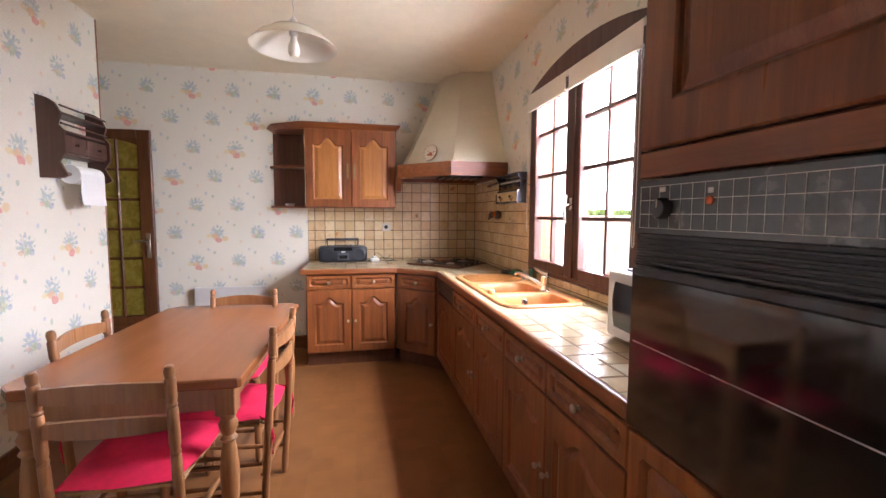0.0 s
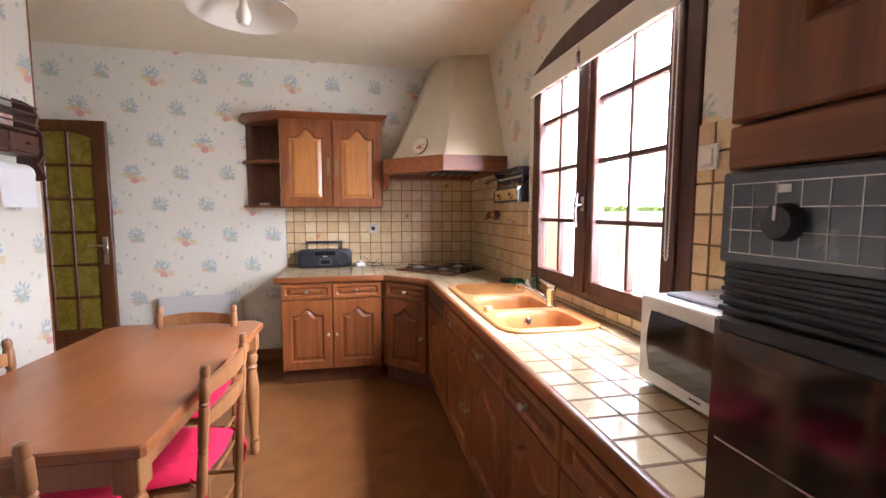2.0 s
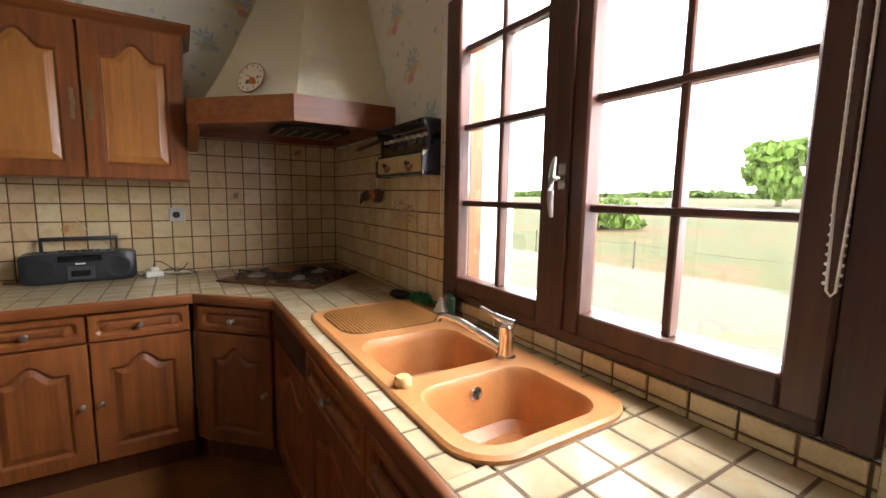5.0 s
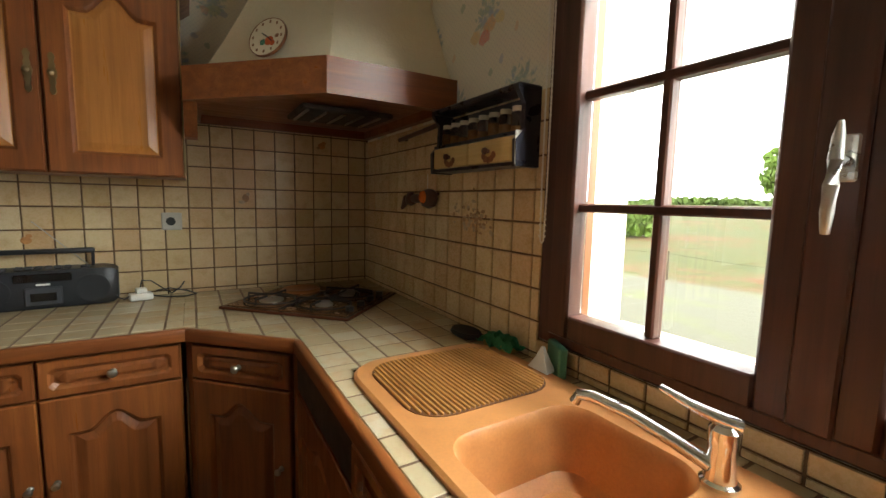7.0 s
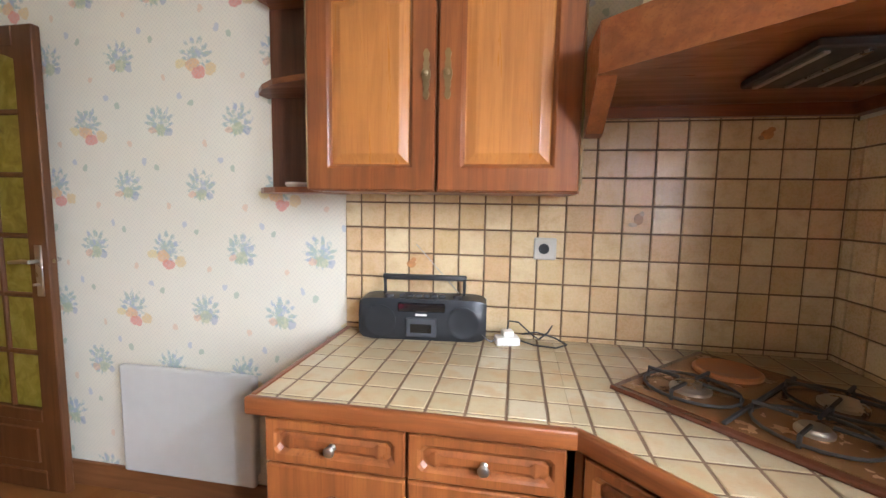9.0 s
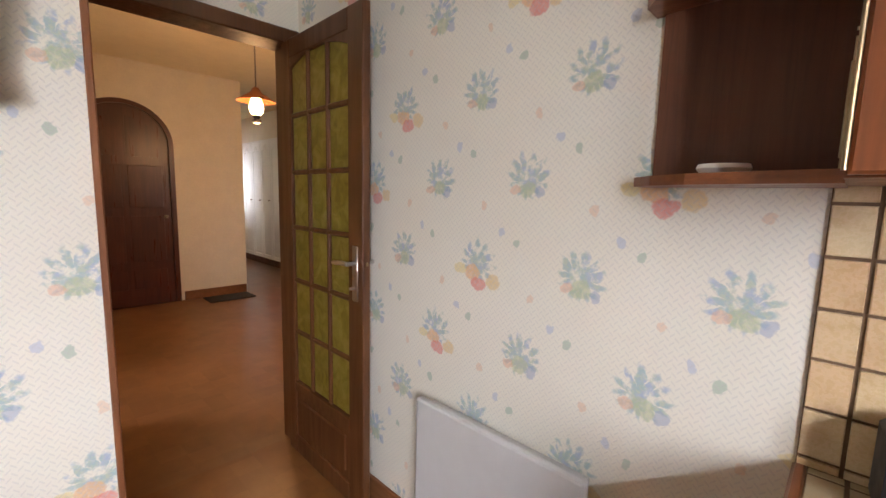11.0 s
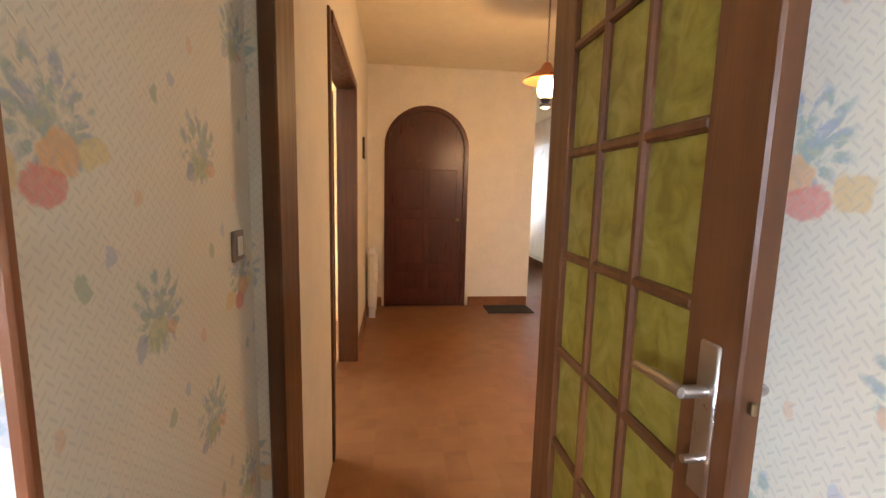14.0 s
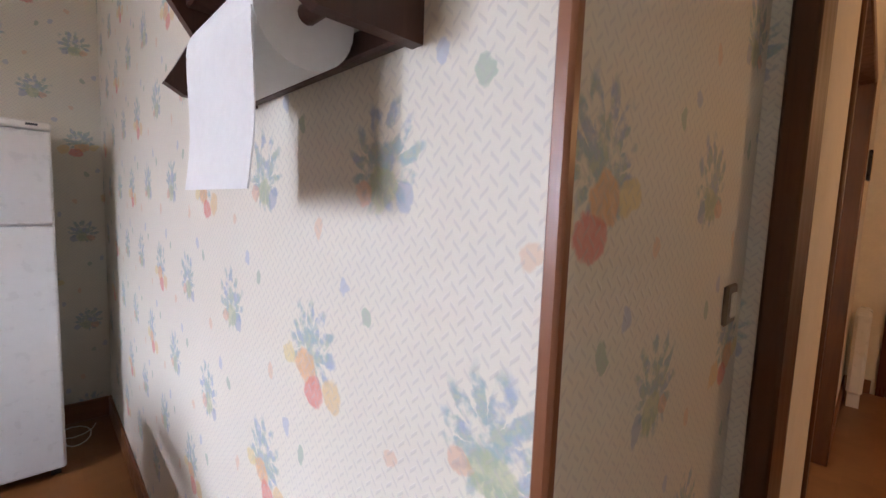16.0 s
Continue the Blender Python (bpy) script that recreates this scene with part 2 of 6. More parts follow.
    c = blob(0.004, -0.030, 0.030, 0.026, (0.45, 0.50, 0.26), wp, c)
    c = blob(-0.036, -0.034, 0.020, 0.016, (0.72, 0.42, 0.26), wp, c)
    c = blob(0.046, -0.040, 0.016, 0.018, (0.30, 0.36, 0.50), wp, c)
    c = blob(-0.012, -0.036, 0.034, 0.026, (0.76, 0.46, 0.22), wf, c)
    c = blob(0.014, -0.070, 0.032, 0.024, (0.70, 0.22, 0.18), wf, c)
    c = blob(-0.066, -0.030, 0.026, 0.018, (0.74, 0.62, 0.30), wf, c)
    c = blob(0.070, -0.056, 0.028, 0.026, (0.72, 0.54, 0.26), wf, c)
    # stray leaves and berries between the motifs
    for (ox, oz, colr) in ((0.155, 0.075, (0.38, 0.48, 0.36)), (-0.150, -0.085, (0.74, 0.54, 0.38)), (0.10, 0.105, (0.48, 0.52, 0.60))):
        c = blob(ox, oz, 0.012, 0.015, colr, 0.7, c)
    # embossed weave: columns of short bars that slant one way and the other
    CW, PZ = 0.0108, 0.0205
    iu = g.math("DIVIDE", u, CW)
    side = g.math("FLOORED_MODULO", g.math("FLOOR", iu), 2.0)
    lu = g.math("MULTIPLY", g.math("SUBTRACT", g.math("FRACT", iu), 0.5), CW)
    lz = g.math("MULTIPLY", g.math("SUBTRACT", g.math("FRACT", g.math("ADD", g.math("DIVIDE", z, PZ), g.math("MULTIPLY", side, 0.5))), 0.5), PZ)
    bar = g.math("ABSOLUTE", g.math("ADD", lz, g.math("MULTIPLY", lu, g.math("MULTIPLY", g.math("SUBTRACT", g.math("MULTIPLY", side, 2.0), 1.0), 0.92))))
    barm = g.math("MULTIPLY", g.math("SUBTRACT", 1.0, g.step(bar, 0.0012, 0.0032)), g.math("SUBTRACT", 1.0, g.step(g.math("ABSOLUTE", lu), 0.0046, 0.0058)))
    # grey on the bars puts the weave's relief shade into the colour
    c = g.mix(g.math("MULTIPLY", barm, 0.33), c, (0.52, 0.50, 0.48))
    g.color(c)
    g.bump(g.math("ADD", g.math("MULTIPLY", barm, 0.6), g.math("MULTIPLY", fine, 0.3)), 0.25, 0.002)
    return g.m


def tile_glaze(name, pal, rough=0.22):
    g = Mat(name, rough)
    v = g.coord()
    r = g.random()
    off = g.node("ShaderNodeVectorMath", i_0=v, i_1=g.vec(g.math("MULTIPLY", r, 40.0), g.math("MULTIPLY", r, 17.0), r))
    n = g.noise(off, 16.0, 3)
    fine = g.noise(off, 120.0, 2)
    base = g.ramp(r, *[(i / (len(pal) - 1), c) for i, c in enumerate(pal)])
    c = g.mix(g.math("MULTIPLY", g.step(n, 0.45, 0.72), 0.45), base, (0.50, 0.30, 0.14))
    c = g.mix(g.math("MULTIPLY", g.step(fine, 0.5, 0.72), 0.10), c, (0.30, 0.20, 0.10))
    g.color(c)
    g.rough(g.ramp(fine, (0.3, rough - 0.04), (0.7, rough + 0.1)))
    g.bump(n, 0.10, 0.003)
    return g.m


CAB_D, CAB_M, CAB_L = (0.120, 0.034, 0.010), (0.225, 0.067, 0.018), (0.34, 0.118, 0.032)
oak_v = wood("stained_oak", CAB_D, CAB_M, CAB_L, 2)
oak_x = wood("stained_oak_rail", CAB_D, CAB_M, CAB_L, 0)
oak_y = wood("stained_oak_run", CAB_D, CAB_M, CAB_L, 1)
panel_wood = wood("honey_oak_panel", (0.30, 0.105, 0.026), (0.42, 0.165, 0.040), (0.52, 0.225, 0.062), 2, 0.3)
carcass_wood = wood("dark_carcass_wood", (0.07, 0.022, 0.010), (0.12, 0.04, 0.016), (0.17, 0.062, 0.026), 2, 0.45)
table_wood = wood("polished_table_wood", (0.275, 0.092, 0.031), (0.305, 0.105, 0.036), (0.335, 0.119, 0.042), 1, 0.24, 0.5, 0.06)
leg_wood = wood("turned_leg_wood", (0.26, 0.110, 0.040), (0.36, 0.165, 0.062), (0.46, 0.225, 0.09), 2, 0.3)
chair_wood = wood("chair_wood", (0.20, 0.082, 0.030), (0.31, 0.135, 0.050), (0.42, 0.200, 0.080), 2, 0.3)
door_wood = wood("door_wood", (0.065, 0.023, 0.008), (0.110, 0.040, 0.012), (0.16, 0.062, 0.020), 2, 0.34)
frame_wood = wood("dark_window_wood", (0.042, 0.015, 0.010), (0.072, 0.025, 0.016), (0.105, 0.038, 0.023), 2, 0.38)
arch_wood = wood("mahogany_front_door_wood", (0.045, 0.010, 0.006), (0.075, 0.018, 0.010), (0.11, 0.030, 0.016), 2, 0.3)
shelf_wood = wood("dark_shelf_wood", (0.045, 0.018, 0.012), (0.08, 0.032, 0.020), (0.12, 0.05, 0.03), 2, 0.35)
trim_wood = wood("corner_trim_wood", (0.16, 0.054, 0.020), (0.23, 0.083, 0.031), (0.29, 0.112, 0.045), 2, 0.35)
skirt_wood = wood("skirting_wood", (0.16, 0.060, 0.022), (0.23, 0.09, 0.032), (0.30, 0.13, 0.05), 0, 0.4)
paper_x, paper_y = wallpaper("fruit_wallpaper", 0), wallpaper("fruit_wallpaper_side", 1)
ceiling_paint = plain("ceiling_paint", (0.86, 0.78, 0.59), 0.85, var=0.04, scale=60, bump=0.25)
plaster = plain("cream_plaster", (0.70, 0.62, 0.46), 0.8, var=0.05, scale=40, bump=0.3)
hall_paint = plain("hall_wall_paint", (0.76, 0.70, 0.58), 0.75, var=0.05, scale=50, bump=0.35)
render_coat = plain("outside_render", (0.72, 0.66, 0.54), 0.9, var=0.07, scale=45, bump=0.5)
grout = plain("dark_grout", (0.16, 0.095, 0.050), 0.9, var=0.2, scale=90, bump=0.3)
TILE_PAL = [(0.58, 0.41, 0.21), (0.70, 0.54, 0.31), (0.72, 0.58, 0.36), (0.60, 0.43, 0.24), (0.72, 0.57, 0.34), (0.63, 0.42, 0.23), (0.70, 0.55, 0.33)]
wall_glaze = tile_glaze("wall_tile_glaze", TILE_PAL, 0.25)
top_glaze = tile_glaze("worktop_tile_glaze", [(0.47, 0.375, 0.225), (0.54, 0.44, 0.28), (0.50, 0.39, 0.235), (0.58, 0.49, 0.34)], 0.10)
black_plastic = plain("black_plastic", (0.018, 0.020, 0.024), 0.38, var=0.2)
grey_plastic = plain("dark_grey_plastic", (0.05, 0.053, 0.06), 0.45, var=0.15)
white_plastic = plain("white_plastic", (0.78, 0.76, 0.70), 0.35, var=0.03)
white_enamel = plain("white_enamel", (0.76, 0.76, 0.74), 0.3, var=0.03)
paper_white = plain("kitchen_paper", (0.82, 0.82, 0.80), 0.9, var=0.03, scale=80, bump=0.4)
chrome = plain("chrome", (0.80, 0.80, 0.80), 0.12, 1.0, var=0.03)
steel = plain("brushed_steel", (0.55, 0.53, 0.50), 0.3, 1.0, var=0.08)
brass = plain("aged_brass", (0.27, 0.20, 0.11), 0.42, 1.0, var=0.2)
pewter = plain("pewter_knob", (0.50, 0.48, 0.44), 0.32, 1.0, var=0.12)
sink_resin = plain("terracotta_resin", (0.50, 0.21, 0.070), 0.36, var=0.10, scale=160)
hob_enamel = plain("brown_hob_enamel", (0.10, 0.032, 0.016), 0.2, var=0.2)
iron = plain("cast_iron", (0.02, 0.018, 0.017), 0.6, var=0.2, bump=0.2)
cushion_red = plain("crimson_cotton", (0.66, 0.006, 0.055), 0.85, var=0.12, scale=240, bump=0.35)
rush = plain("woven_rush", (0.42, 0.27, 0.11), 0.8, var=0.25, scale=120, bump=0.5)
blind_cloth = plain("blind_cloth", (0.80, 0.76, 0.66), 0.8, var=0.03, scale=200, bump=0.2)
heater_paint = plain("heater_paint", (0.57, 0.56, 0.54), 0.4, var=0.03)
glass_shade = plain("opal_glass", (0.80, 0.77, 0.66), 0.12, var=0.03)
closet_paint = plain("closet_white_paint", (0.80, 0.80, 0.78), 0.4, var=0.03)
jar_cap = plain("jar_cap", (0.55, 0.50, 0.40), 0.4, var=0.1)
spice_fill = plain("spice_powder", (0.28, 0.14, 0.05), 0.8, var=0.5, scale=30)
drawer_wood = wood("pale_drawer_wood", (0.50, 0.34, 0.13), (0.62, 0.45, 0.20), (0.70, 0.54, 0.27), 1, 0.4)
green_sponge = plain("green_sponge", (0.08, 0.36, 0.17), 0.9, var=0.25, scale=60, bump=0.6)
green_card = plain("green_card", (0.05, 0.16, 0.09), 0.6, var=0.1)
mat_rubber = plain("doormat_fibre", (0.035, 0.035, 0.035), 0.95, var=0.4, scale=200, bump=0.8)
dark_void = plain("extractor_grille", (0.03, 0.022, 0.018), 0.5, var=0.2)
red_heart = plain("red_glaze", (0.50, 0.10, 0.03), 0.2, var=0.3, scale=30)
teal_dark = plain("navy_paint", (0.022, 0.022, 0.034), 0.3, var=0.2)


def clear_glass(name="clear_glass", tint=(1, 1, 1), rough=0.0):
    g = Mat(name, rough)
    g.b.inputs["Base Color"].default_value = (*tint, 1)
    g.b.inputs["Transmission Weight"].default_value = 1.0
    g.b.inputs["IOR"].default_value = 1.45
    return g.m


pane_glass = clear_glass()
jar_glass = clear_glass("jar_glass", (0.95, 0.95, 0.92), 0.03)


def amber_glass():
    g = Mat("amber_cathedral_glass", 0.28)
    v = g.coord()
    n = g.noise(v, 14.0, 3, dist=1.2)
    g.color(g.ramp(n, (0.28, (0.17, 0.13, 0.012)), (0.5, (0.31, 0.25, 0.03)), (0.75, (0.43, 0.37, 0.09))))
    g.b.inputs["Transmission Weight"].default_value = 0.35
    g.bump(n, 0.5, 0.004)
    return g.m


amber = amber_glass()


def oven_glass_mat():
    g = Mat("black_oven_glass", 0.08, 0.0, 0.9)
    n = g.noise(g.coord(), 30.0, 3)
    g.color(g.mix(n, (0.006, 0.006, 0.007), (0.014, 0.014, 0.016)))
    g.rough(g.ramp(g.noise(g.coord(), 6.0, 3), (0.3, 0.05), (0.7, 0.14)))
    return g.m


oven_glass = oven_glass_mat()


def emitter(name, c, strength):
    g = Mat(name, 0.5)
    g.color(c)
    g.put(g.b.inputs["Emission Color"], c)
    g.b.inputs["Emission Strength"].default_value = strength
    return g.m


lit_lamp = emitter("lit_lamp_glass", (1.0, 0.62, 0.26), 14.0)


def floor_mat(name, lo, hi, rough):
    """Evenly polished brown floor with soft, worn tones."""
    g = Mat(name, rough)
    v = g.coord()
    f = g.math("ADD", g.math("MULTIPLY", g.noise(v, 1.4, 3), 0.6), g.math("MULTIPLY", g.noise(v, 7.0, 3), 0.4))
    p = g.xyz(v)
    cell = g.vec(g.math("FLOOR", g.math("DIVIDE", p[0], 0.12)), g.math("FLOOR", g.math("DIVIDE", p[1], 0.12)), 0.5)
    f = g.math("ADD", f, g.math("MULTIPLY", g.math("SUBTRACT", g.white(cell)[0], 0.5), 0.15))
    g.color(g.ramp(f, (0.3, lo), (0.7, hi)))
    return g.m


floor_brown = floor_mat("brown_floor", (0.170, 0.064, 0.017), (0.275, 0.112, 0.034), 0.36)
floor_hall = floor_mat("hall_floor", (0.170, 0.072, 0.024), (0.280, 0.128, 0.048), 0.33)

# ---- setting: kitchen shell ----
CEIL = 2.67
HC = 2.76   # hall ceiling
XW, YF, XL, YA, XD = 1.275, 4.34, -1.742, 3.455, -2.45   # window wall, far wall, long left wall, its end, doorway wall


def slab(name, lo, hi, material, label):
    return structure(name, box(bmesh.new(), lo, hi), material, label)


slab("floor", (-2.55, -1.2, -0.12), (1.62, 4.5, 0), floor_brown, "worn brown block floor of the kitchen")
slab("floor_hall", (-10.2, 0.9, -0.12), (-2.55, 7.6, 0), floor_hall, "polished reddish brown block floor of the hall")
slab("ceiling", (-2.6, -1.2, CEIL), (1.62, 4.5, CEIL + 0.15), ceiling_paint, "cream painted textured ceiling")
slab("ceiling_hall", (-10.2, 0.9, HC), (-2.6, 7.6, 2.9), ceiling_paint, "cream painted hall ceiling")
slab("wall_north", (-2.47, YF, 0), (1.62, YF + 0.16, CEIL), paper_x, "far wall with pale fruit and pineapple wallpaper")
slab("wall_west", (XL - 0.12, -0.0, 0), (XL, YA - 0.012, CEIL), paper_y, "left wall with pale fruit and pineapple wallpaper")
slab("wall_alcove", (XD + 0.0, YA - 0.12, 0), (XL - 0.12, YA - 0.008, CEIL), paper_x, "short alcove wall with fruit wallpaper beside the doorway")
slab("wall_back_left", (XL, 0.20, 0), (-0.72, 0.35, CEIL), paper_x, "back wall with fruit wallpaper behind the refrigerator")
slab("wall_back_return", (-0.87, -1.2, 0), (-0.72, 0.20, CEIL), hall_paint, "plain return wall behind the entrance")
slab("wall_south", (-0.72, -1.2, 0), (1.62, -1.05, CEIL), hall_paint, "plain wall behind the entrance")
slab("wall_above_door", (-2.60, YA, 2.10), (XD, YF, CEIL), paper_y, "wallpapered wall over the hall doorway")

# window wall with a segmental arched opening
WY0, WY1, WZ0, WZS, WZP = 1.58, 2.90, 0.93, 2.205, 2.318


def arch_z(y):
    c, h = (WY0 + WY1) / 2, (WY1 - WY0) / 2
    rise = WZP - WZS
    R = (h * h + rise * rise) / (2 * rise)
    return WZP - R + math.sqrt(max(0, R * R - (y - c) ** 2))


def wall_east():
    bm = boxes(((XW, -1.2, 0), (1.60, WY0, CEIL)), ((XW, WY1, 0), (1.60, YF, CEIL)), ((XW, WY0, 0), (1.60, WY1, WZ0)))
    n = 20
    ys = [WY0 + (WY1 - WY0) * i / n for i in range(n + 1)]
    for a, b in zip(ys, ys[1:]):
        q = [(a, arch_z(a)), (b, arch_z(b)), (b, CEIL), (a, CEIL)]
        rings_mesh(bm, [[(XW, y, z) for y, z in q], [(1.60, y, z) for y, z in q]])
    return structure("wall_east", bm, paper_y, "window wall with fruit wallpaper and an arched opening")


wall_east()
slab("outside_wall_coat_low", (1.602, -6, -0.3), (1.64, 10, WZ0), render_coat, "cream rendered outside wall under the window")
slab("outside_wall_coat_side", (1.602, WY1, WZ0), (1.64, 10, 3.2), render_coat, "cream rendered outside wall")
slab("outside_wall_coat_end", (1.602, -6, WZ0), (1.64, WY0, 3.2), render_coat, "cream rendered outside wall")

# corner trim, skirtings, door lining
structure("trim_corner", boxes(((XL - 0.0135, YA - 0.015, 0.0), (XL + 0.003, YA + 0.003, CEIL), 0.004)), trim_wood, "reddish wooden corner moulding on the wall's end", True)
structure("trim_alcove", boxes(((XL - 0.12, YA - 0.012, 0), (XL - 0.012, YA - 0.008, CEIL))), paper_x, "papered end of the long wall")
structure("baseboard_north", boxes(((XD, YF - 0.018, 0), (-0.41, YF, 0.12), 0.004)), skirt_wood, "brown wooden skirting board")
structure("baseboard_west", boxes(((XL, 0.35, 0), (XL + 0.016, YA - 0.022, 0.12), 0.004)), skirt_wood, "brown wooden skirting board")
structure("baseboard_alcove", boxes(((XD + 0.06, YA - 0.008, 0), (XL - 0.012, YA + 0.008, 0.12), 0.004)), skirt_wood, "brown wooden skirting board")
structure("baseboard_back", boxes(((XL + 0.016, 0.35, 0), (-0.72, 0.366, 0.12), 0.004)), skirt_wood, "brown wooden skirting board")
lining = bmesh.new()
for lo, hi in (((-2.65, 3.478, 0), (XD + 0.012, 3.522, 2.10)), ((-2.60, 4.285, 0), (XD + 0.012, YF, 2.10)), ((-2.60, 3.478, 2.065), (XD + 0.014, YF, 2.135))):
    box(lining, lo, hi, 0.006)
structure("trim_doorway", lining, door_wood, "dark stained door lining of the hall doorway", True)
slab("wall_doorway_return", (-2.62, YA - 0.012, 0), (XD + 0.002, 3.477, CEIL), paper_y, "papered return beside the hall doorway")

# ---- setting: hall ----
HY, HX = 3.518, -6.27
slab("wall_hall_left_near", (-3.33, HY - 0.12, 0), (-2.652, HY, HC), hall_paint, "cream painted hall wall")
slab("wall_hall_left_far", (HX - 0.2, HY - 0.12, 0), (-4.62, HY, HC), hall_paint, "cream painted hall wall")
slab("wall_hall_left_top", (-4.62, HY - 0.12, 2.13), (-3.33, HY, HC), hall_paint, "cream painted hall wall over a doorway")
slab("wall_hall_kitchen_side", (-2.60, YF, 0), (-2.47, 5.52, HC), hall_paint, "cream painted hall wall")
# unseen window, assumed from the bluish daylight on the arch wall
slab("wall_hall_window_sill", (-2.60, 5.52, 0), (-2.47, 5.88, 1.30), hall_paint, "cream painted wall under the unseen hall window")
slab("wall_hall_window_head", (-2.60, 5.52, 1.70), (-2.47, 5.88, HC), hall_paint, "cream painted wall over the unseen hall window")
slab("wall_hall_window_end", (-2.60, 5.88, 0), (-2.47, 7.6, HC), hall_paint, "cream painted hall wall")
slab("wall_hall_entry_stub", (-2.702, YA - 0.12, 0), (XD - 0.004, YA - 0.013, HC), hall_paint, "cream painted wall end at the doorway")
slab("wall_closet", (-10.2, 6.60, 0), (-2.6, 6.75, HC), hall_paint, "cream painted wall behind the closet")
slab("wall_side_room_near", (-2.82, 0.9, 0), (-2.7, 3.41, HC), hall_paint, "plain wall of the side room")
slab("wall_passage_end", (-10.2, HY, 0), (-10.05, 6.60, HC), hall_paint, "cream painted wall at the end of the passage")
# unseen passage walls; the opening in them is added to brighten the closet
slab("wall_passage_side", (-8.92, 5.2, 0), (HX - 0.2, 5.36, HC), hall_paint, "cream painted passage wall")
slab("wall_passage_far", (-10.05, 5.2, 0), (-9.58, 5.36, HC), hall_paint, "cream painted passage wall")
slab("wall_passage_sill", (-9.58, 5.2, 0), (-8.92, 5.36, 1.10), hall_paint, "cream painted wall under the added passage opening")
slab("wall_passage_head", (-9.58, 5.2, 1.90), (-8.92, 5.36, HC), hall_paint, "cream painted wall over the added passage opening")
AY0, AY1, AZS = 3.71, 4.68, 1.868


def arch_outline(y0, y1, zs, n=20):
    c, r = (y0 + y1) / 2, (y1 - y0) / 2
    return [(y0, 0)] + [(c - r * math.cos(math.pi * i / n), zs + r * 0.96 * math.sin(math.pi * i / n)) for i in range(n + 1)] + [(y1, 0)]


def wall_arch():
    bm = boxes(((HX - 0.2, HY, 0), (HX, AY0, HC)), ((HX - 0.2, AY1, 0), (HX, 5.47, HC)))
    o = arch_outline(AY0, AY1, AZS)[1:-1]
    for a, b in zip(o, o[1:]):
        if b[0] - a[0] < 1e-5:
            continue
        q = [a, b, (b[0], HC), (a[0], HC)]
        rings_mesh(bm, [[(HX - 0.2, y, z) for y, z in q], [(HX, y, z) for y, z in q]])
    return structure("wall_arch", bm, hall_paint, "cream painted hall wall with an arched door opening")


wall_arch()
for nm, lo, hi in (("baseboard_hall_arch", (HX, AY1 + 0.04, 0), (HX + 0.016, 5.46, 0.11)), ("baseboard_hall_arch_left", (HX, HY, 0), (HX + 0.016, AY0 - 0.03, 0.11)),
                   ("baseboard_hall_left", (HX, HY, 0), (-4.665, HY + 0.016, 0.11))):
    structure(nm, boxes((lo, hi, 0.004)), skirt_wood, "brown wooden skirting board")


# ---- joinery ----
def outline(w, h, inset, rise, n=14, clip=0.0):
    """A panel outline in x and z, with a cathedral arch on top (rise) or clipped corners (clip)."""
    x0, x1, z0, z1 = -w / 2 + inset, w / 2 - inset, -h / 2 + inset, h / 2 - inset
    pts = [(x0, z0), (x1, z0)]
    if clip:
        pts = [(x0 + clip, z0), (x1 - clip, z0), (x1, z0 + clip), (x1, z1 - clip)]
    top = []
    for i in range(n + 1):
        f = i / n
        x = x1 + (x0 - x1) * f
        s = abs(2 * f - 1)
        a = 0.0 if s > 0.66 else 0.5 + 0.5 * math.cos(math.pi * s / 0.66)
        top.append((x, z1 - rise * (1 - a)))
    if clip:
        pts += [(x1 - clip - (x1 - x0 - 2 * clip) * i / n, z1) for i in range(n + 1)] + [(x0, z1 - clip), (x0, z0 + clip)]
    else:
        pts += top
    return pts


def panel_front(parent, name, w, h, m, border=0.06, rise=0.0, clip=0.0, panel=None, stile=None, thick=0.022):
    """A framed front with a moulded, raised panel; local x along its width, z up, its face towards -y."""
    stile, panel = stile or oak_v, panel or oak_v
    n = 14
    def ring(inset, y, rs):
        return [(x, y, z) for x, z in outline(w, h, inset, rs, n, clip if inset > 0.01 else (0.0002 if clip else 0))]
    bm = bmesh.new()
    rings_mesh(bm, [ring(0, 0, 0), ring(0, -thick + 0.004, 0), ring(0.004, -thick, 0), ring(border, -thick, rise), ring(border + 0.006, -thick + 0.004, rise), ring(border + 0.012, -thick + 0.012, rise)], True, False)
    f = part(name, bm, stile, parent)
    f.matrix_basis = m
    bm = bmesh.new()
    rings_mesh(bm, [ring(border + 0.010, -thick + 0.012, rise), ring(border + 0.016, -thick + 0.013, rise), ring(border + 0.040, -thick + 0.004, rise * 0.9), ring(border + 0.044, -thick + 0.003, rise * 0.9)], False, True)
    part("panel", bm, panel, f)
    return f


def knob(parent, x, z, y=-0.022, r=0.015, material=None):
    bm = bmesh.new()
    lathe(bm, [(0.010, 0), (0.010, 0.003), (0.005, 0.006), (0.005, 0.014), (r * 0.8, 0.018), (r, 0.023), (r * 0.75, 0.029), (r * 0.2, 0.031)], pose(x, y, z, 90, 0, 0), 14)
    return part("knob", bm, material or pewter, parent, "small round metal knob", True)


